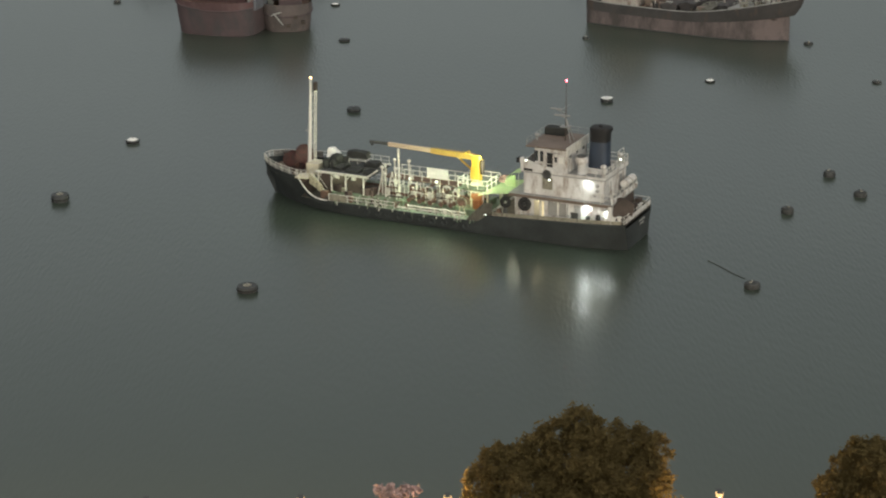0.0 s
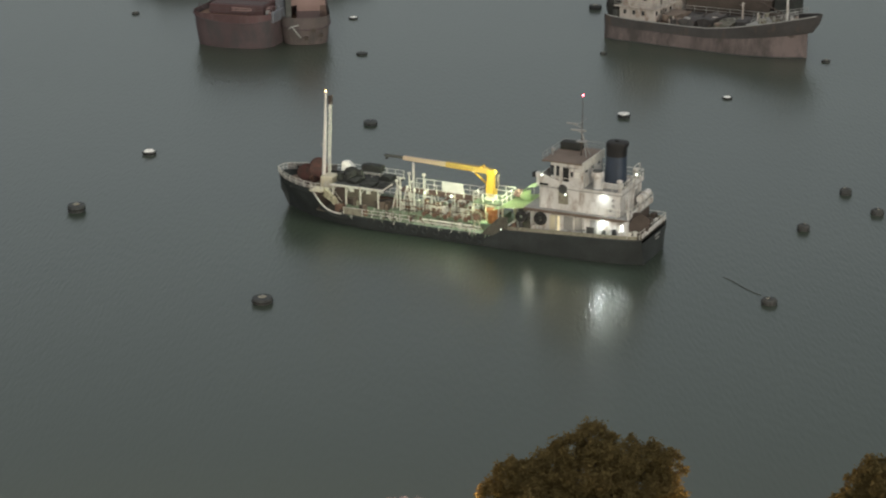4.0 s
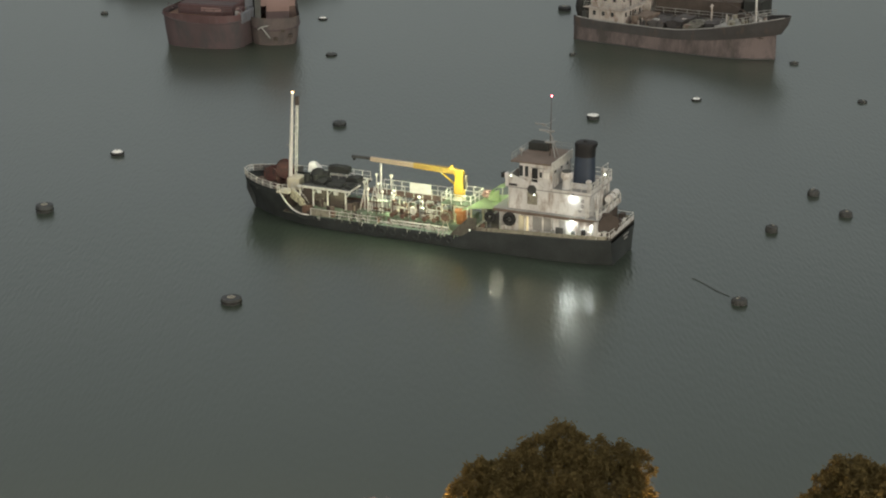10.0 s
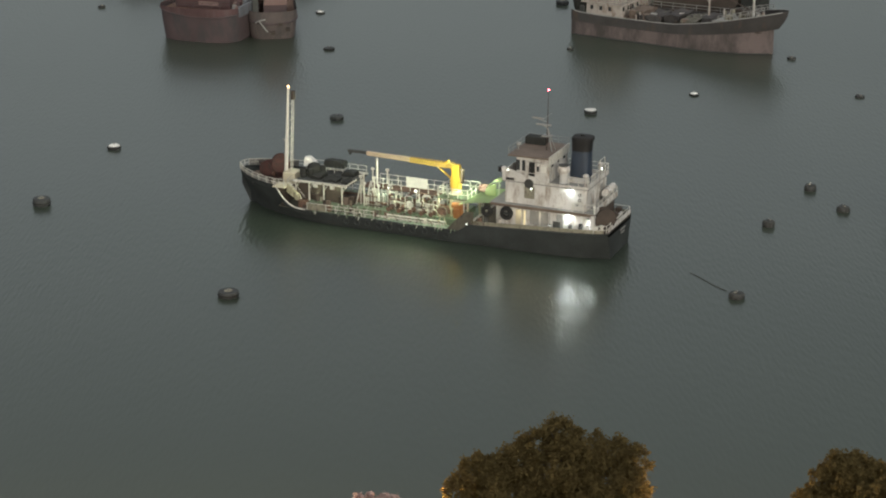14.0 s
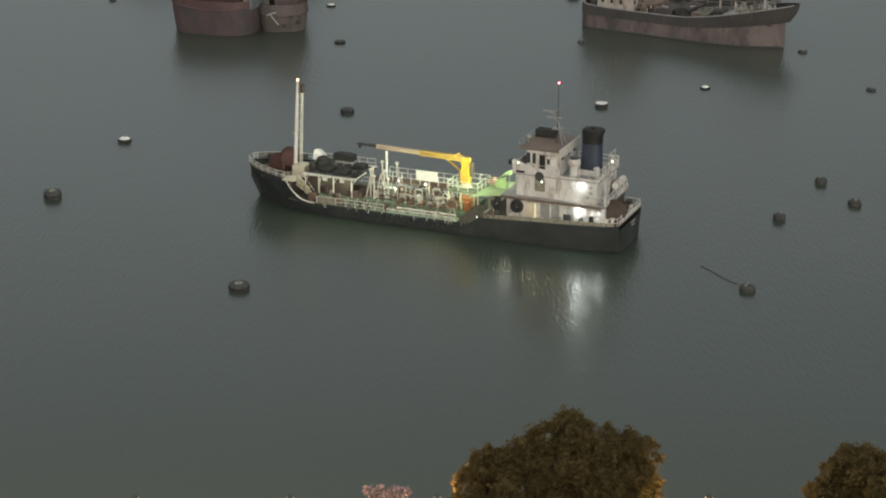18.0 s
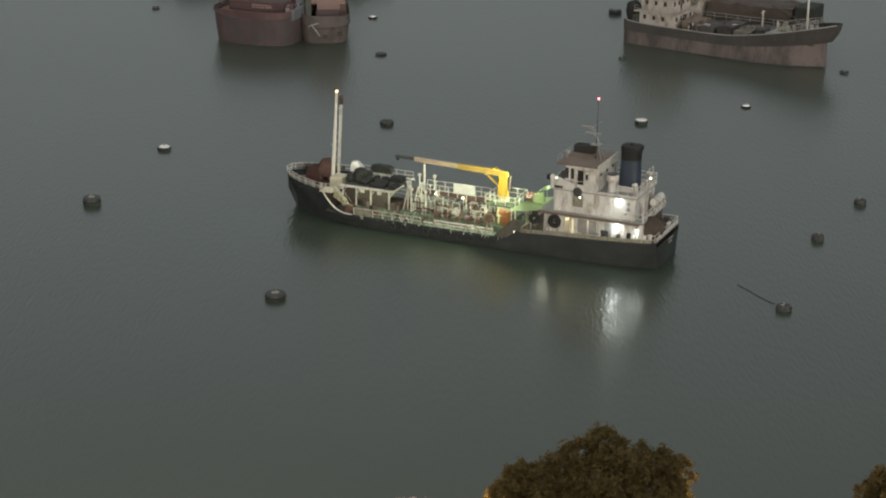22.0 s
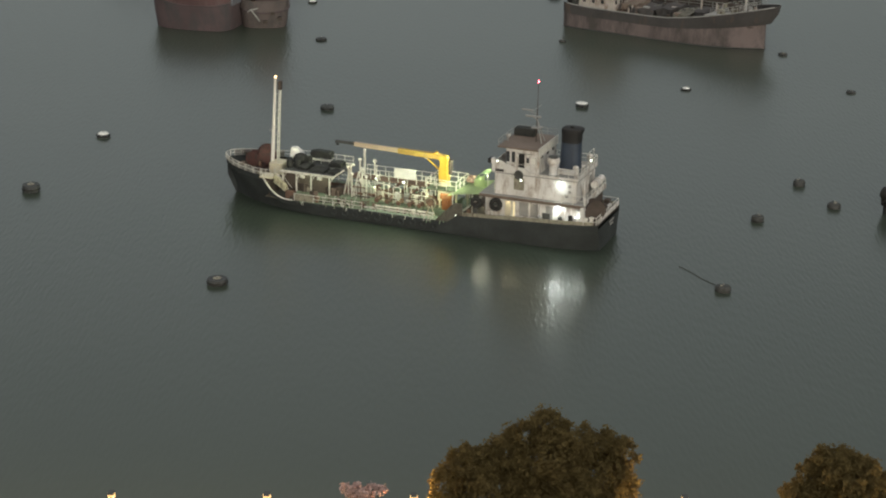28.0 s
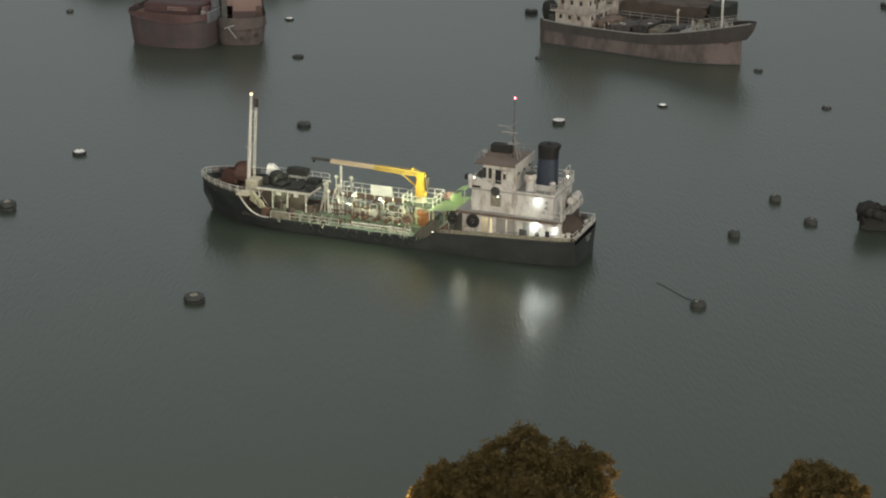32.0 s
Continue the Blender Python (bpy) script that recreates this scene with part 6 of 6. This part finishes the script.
def round_stern(T, half, length, top, split, colours, labels):
    """A bluff hull seen at its rounded stern: two paints that meet along a curved line, a rubbing strake between them."""
    turn = [math.pi / 2 * (i / 12 - 1) for i in range(25)]
    plan = [(length, -1.0)] + [(2.6 * (1 - math.cos(a)) ** 1.4 * 1.3, math.sin(a)) for a in turn] + [(length, 1.0)]
    for (nm, mt, label), upper in zip(((("upper_hull", *v) if i == 0 else ("lower_hull", *v)) for i, v in enumerate(zip(colours, labels))), (True, False)):
        rows = []
        for x, n in plan:
            zs = split(n)
            za, zb = (zs, top) if upper else (-1.2, zs)
            row = []
            for i in range(7):
                z = za + (zb - za) * i / 6
                tuck = (0.0 if upper else 0.55 * max(0.0, 1 - max(0.0, z) / zs) ** 1.5) - (0.12 if upper else 0.0)
                row.append((x + tuck * (1.2 if x < length else 0), n * (half - tuck * 0.6), z))
            rows.append(row)
        part(nm, loft(B(), rows), mt, T, label, smooth=True)
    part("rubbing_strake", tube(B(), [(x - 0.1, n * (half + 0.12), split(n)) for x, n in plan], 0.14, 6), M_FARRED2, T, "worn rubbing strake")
    deck = B()
    deck.faces.new([deck.verts.new((x + 0.3, n * (half - 0.2), top - 0.9)) for x, n in plan])
    part("deck", deck, M_RUST, T, "rusty after deck")


def red_ship():
    T = thing("moored_ship", "red-hulled cargo ship moored stern-on with a slate side plate", "ship", pose(-38.6, 313.0, 0, 0, 0, 72), group="moored ships")
    round_stern(T, 6.9, 26, 5.6, lambda n: 4.2 + 0.7 * n * n + 0.3 * n, (M_FARRED, M_FARRED2), ("faded hazy red upper hull", "dark red lower hull"))
    part("side_plate", box(B(), 2.4, 7.4, -7.2, -6.75, 4.1, 5.8, 0.1), M_SLATE, T, "slate blue plate hung on the quarter")
    part("hatch_coaming", box(B(), 4.2, 24, -4.6, 5.0, 4.7, 6.3, 0.1), M_FARRED, T, "faded hazy red hatch coaming")
    part("pale_patch", box(B(), 4.1, 4.2, -2.6, 0.9, 5.3, 5.95, 0.03), M_FARPINK, T, "faded pink paint patch on the coaming")
    for i in range(6):
        part("hatch_board", box(B(), 4.6 + 3.2 * i, 7.5 + 3.2 * i, -4.4, 4.8, 6.3, 6.42 + 0.05 * (i % 2), 0.04), M_FARRED if i % 3 else M_FARRED2, T, "faded hazy red hatch board")
    rng = random.Random(31)
    for i in range(22):
        x, y, w, h = rng.uniform(3.6, 22), rng.choice((-5.6, -5.2, 5.7, -5.9)) + rng.uniform(-0.3, 0.3), rng.uniform(0.3, 0.7), rng.uniform(0.5, 1.5)
        part("deck_gear", box(B(), x - w, x + w, y - w * 0.6, y + w * 0.6, 4.7, 4.7 + h, 0.08), rng.choice((M_SLATE, M_SLATE, M_FARRED, M_GREY, M_FARPINK)), T, "worn deck gear")
    part("slate_locker", box(B(), 8.5, 13.5, -6.4, -4.9, 4.7, 6.9, 0.1), M_SLATE, T, "slate blue deck locker")
    rail("stern_rail", [(3.5, 6.4, 5.6), (0.5, 3.0, 5.6), (0.2, 0, 5.6), (0.5, -3.0, 5.6), (3.5, -6.4, 5.6)], 0.9, T, M_FARRED2, 1.6, 2, 0.05)


red_ship()


def brown_ship():
    T = thing("moored_ship", "rust-brown ship with a pinkish rounded superstructure rafted alongside", "ship", pose(-26.0, 314.8, 0, 0, 0, 96), group="moored ships")
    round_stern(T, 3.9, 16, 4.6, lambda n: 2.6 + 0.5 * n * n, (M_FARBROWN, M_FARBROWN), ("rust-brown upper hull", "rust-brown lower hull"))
    bm = box(B(), 1.6, 10.0, -3.3, 2.2, 5.2, 9.6)
    bmesh.ops.bevel(bm, geom=bm.edges[:], offset=0.9, segments=4, affect="EDGES")
    h = part("superstructure", bm, M_FARPINK, T, "pinkish rounded superstructure", smooth=True)
    part("support_box", box(B(), 2.6, 9.0, -2.4, 1.4, 3.6, 5.3, 0.1), M_FARRED2, h, "dark red base of the superstructure")
    # dark box stands in for the shaded gap between the two ships
    part("side_box", box(B(), 2.2, 9.0, 2.2, 3.2, 3.7, 7.2, 0.1), M_DARK, T, "dark box filling the shaded gap beside the superstructure")
    part("anchor", rod(rod(rod(B(), (-0.45, 0.9, 1.4), (-0.4, 2.3, 3.3), 0.12, n=6), (-0.35, 2.4, 3.2), (-0.45, 1.2, 3.5), 0.11, n=6), (-0.35, 2.4, 3.2), (-0.2, 2.8, 2.9), 0.1, n=6), M_GREY, T, "pale anchor hung at the stern")
    for y, z in ((-1.2, 2.6), (-2.4, 1.7), (0.0, 1.2)):
        part("hull_fitting", box(B(), -0.5, 0.5, y - 0.35, y + 0.35, z - 0.25, z + 0.25, 0.08), M_SHADE, T, "dark hull fitting")


brown_ship()


def dark_lighter():
    """A long dark vessel moored across behind the red ships, known by its reflection."""
    T = thing("lighter", "long dark lighter moored behind the red ships", "barge", pose(-40.5, 371.5, 0, 0, 0, 0), group="moored ships")
    bm = B()
    loft(bm, [[(x, -w, -1.0), (x, -w - 0.4, 3.4), (x, w + 0.4, 3.4), (x, w, -1.0)] for x, w in ((-22.5, 2.0), (-20, 3.4), (-12, 4.0), (12, 4.0), (20, 3.4), (22.5, 2.0))], closed=True, caps=True)
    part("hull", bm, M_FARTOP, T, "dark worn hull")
    bm = box(B(), -18, 17, -2.8, 2.8, 3.4, 5.2)
    bmesh.ops.subdivide_edges(bm, edges=bm.edges[:], cuts=6, use_grid_fill=True)
    for v in bm.verts:
        if v.co.z > 3.5:
            v.co += noise.noise_vector(v.co * 0.4) * 0.5
    part("cargo_cover", bm, M_SHADE, T, "dark brown cargo cover", smooth=True)


dark_lighter()


def work_boat():
    T = thing("work_boat", "small dark wooden work boat hung with old tyres", "boat", pose(57.6, 221.6, 0, 0, 0, 185))
    bm, secs = B(), []
    for f in (0, 0.1, 0.25, 0.5, 0.75, 0.9, 1.0):
        k = 1 - max(0, f - 0.35) ** 2.2 / 0.65 ** 2.2 * 0.75
        x, w, z = -4 + 7.6 * f, 1.7 * k, 1.5 + 1.0 * f ** 2
        side = [(x, w * 0.75, -0.5), (x, w * 0.95, 0.3), (x, w, z), (x, w - 0.12, z), (x, w - 0.14, z - 0.5)]
        secs.append(side + [(a, -b, c) for a, b, c in reversed(side)])
    loft(bm, secs, closed=True, caps=True)
    part("hull", bm, M_TARP, T, "dark worn wooden hull", smooth=True)
    c = part("cabin", box(B(), -2.8, -0.2, -1.1, 1.1, 1.2, 3.1, 0.1), M_DARK, T, "dark cabin")
    part("roof", box(B(), -3.0, 0.0, -1.3, 1.3, 3.1, 3.22, 0.04), M_TARP, c)
    for y in (-0.9, 0.9):
        part("bitt", lathe(B(), [(0.25, 1.8), (0.3, 2.6), (0.42, 2.75), (0.3, 3.0)], 12, (2.7, y, 0)), M_RUBBER, T, "dark rounded bitt", smooth=True)
    for x, y, z, r in ((3.35, 0.1, 2.35, 0.85), (3.0, 1.0, 2.3, 0.75), (3.0, -1.0, 2.25, 0.8), (2.2, 1.5, 2.2, 0.7), (2.2, -1.45, 2.35, 0.75), (1.3, 1.6, 1.9, 0.65), (1.3, -1.6, 2.05, 0.7), (0.3, 1.65, 1.7, 0.6), (0.3, -1.65, 1.75, 0.6)):
        bm = ball(B(), (0, 0, 0), r, 14, (1, 1, 0.9))
        for v in bm.verts:
            v.co += noise.noise_vector(v.co * 2.0 + Vector((x, y, z))) * 0.16
        part("bow_fender", bm, M_RUBBER, T, "lumpy black fender lashed to the gunwale", smooth=True).matrix_basis = pose(x, y, z)
    t = part("tyre", ring(B(), pose(0, 0, 0, 0, 90), 0.4, 0.17, 16, 8), M_RUBBER, T, smooth=True)
    t.matrix_basis = pose(3.68, 0, 1.6)
    again(t, pose(3.6, 0.7, 1.2, 0, 0, 12))
    again(t, pose(3.6, -0.7, 1.3, 0, 0, -12))


work_boat()


# ---- what moves: the tanker swings at its moorings, buoys drift, the ripples run ----
def motions():
    rows = []
    for t in (0, 4, 8, 12, 16, 20, 24, 28, 32):
        s = t - 19
        rows.append((t, pose(-1.25 - 0.038 - 0.0230 * s + 0.00033 * s * s, 219.0 + 0.022 - 0.0068 * s - 0.00013 * s * s, 0, 0, 0,
                             157.0 + math.degrees(0.0019 * s - 0.000038 * s * s - 0.0005))))
    walk(tanker_ship, rows)
    for key, a, b in (("a", (-41.95, 252.26), (-42.27, 251.48)), ("b", (-46.99, 227.48), (-47.20, 227.87)), ("c", (-21.52, 195.44), (-21.70, 196.33)),
                      ("d", (-13.39, 266.53), (-13.62, 266.42)), ("e", (21.93, 269.90), (21.88, 268.86)), ("f", (37.66, 280.01), (37.67, 278.74)),
                      ("g", (38.84, 218.92), (38.58, 218.64)), ("i", (46.30, 232.98), (45.90, 232.82)), ("j", (48.51, 224.92), (48.55, 223.88)),
                      ("k", (-16.72, 309.28), (-16.56, 308.00)), ("m", (55.82, 302.50), (55.33, 300.78))):
        turn = math.degrees(BUOYS[key].matrix_basis.to_euler().z)
        walk(BUOYS[key], [(0, pose(a[0], a[1] - BUOY_SHIFT, 0, 0, 0, turn)), (32, pose(b[0], b[1] - BUOY_SHIFT, 0, 0, 0, turn + 6))])
    turn = math.degrees(BUOYS["h"].matrix_basis.to_euler().z)
    walk(BUOYS["h"], [(t, pose(x, y - BUOY_SHIFT, 0, 0, 0, turn)) for t, x, y in ((0, 31.14, 194.31), (8, 31.47, 194.74), (16, 31.58, 195.06), (24, 31.47, 195.25), (32, 31.14, 195.33))])
    walk(water, [(0, pose(0, 0, 0)), (16, pose(3.0, -5.0, 0)), (32, pose(6.0, -10.0, 0))])


motions()
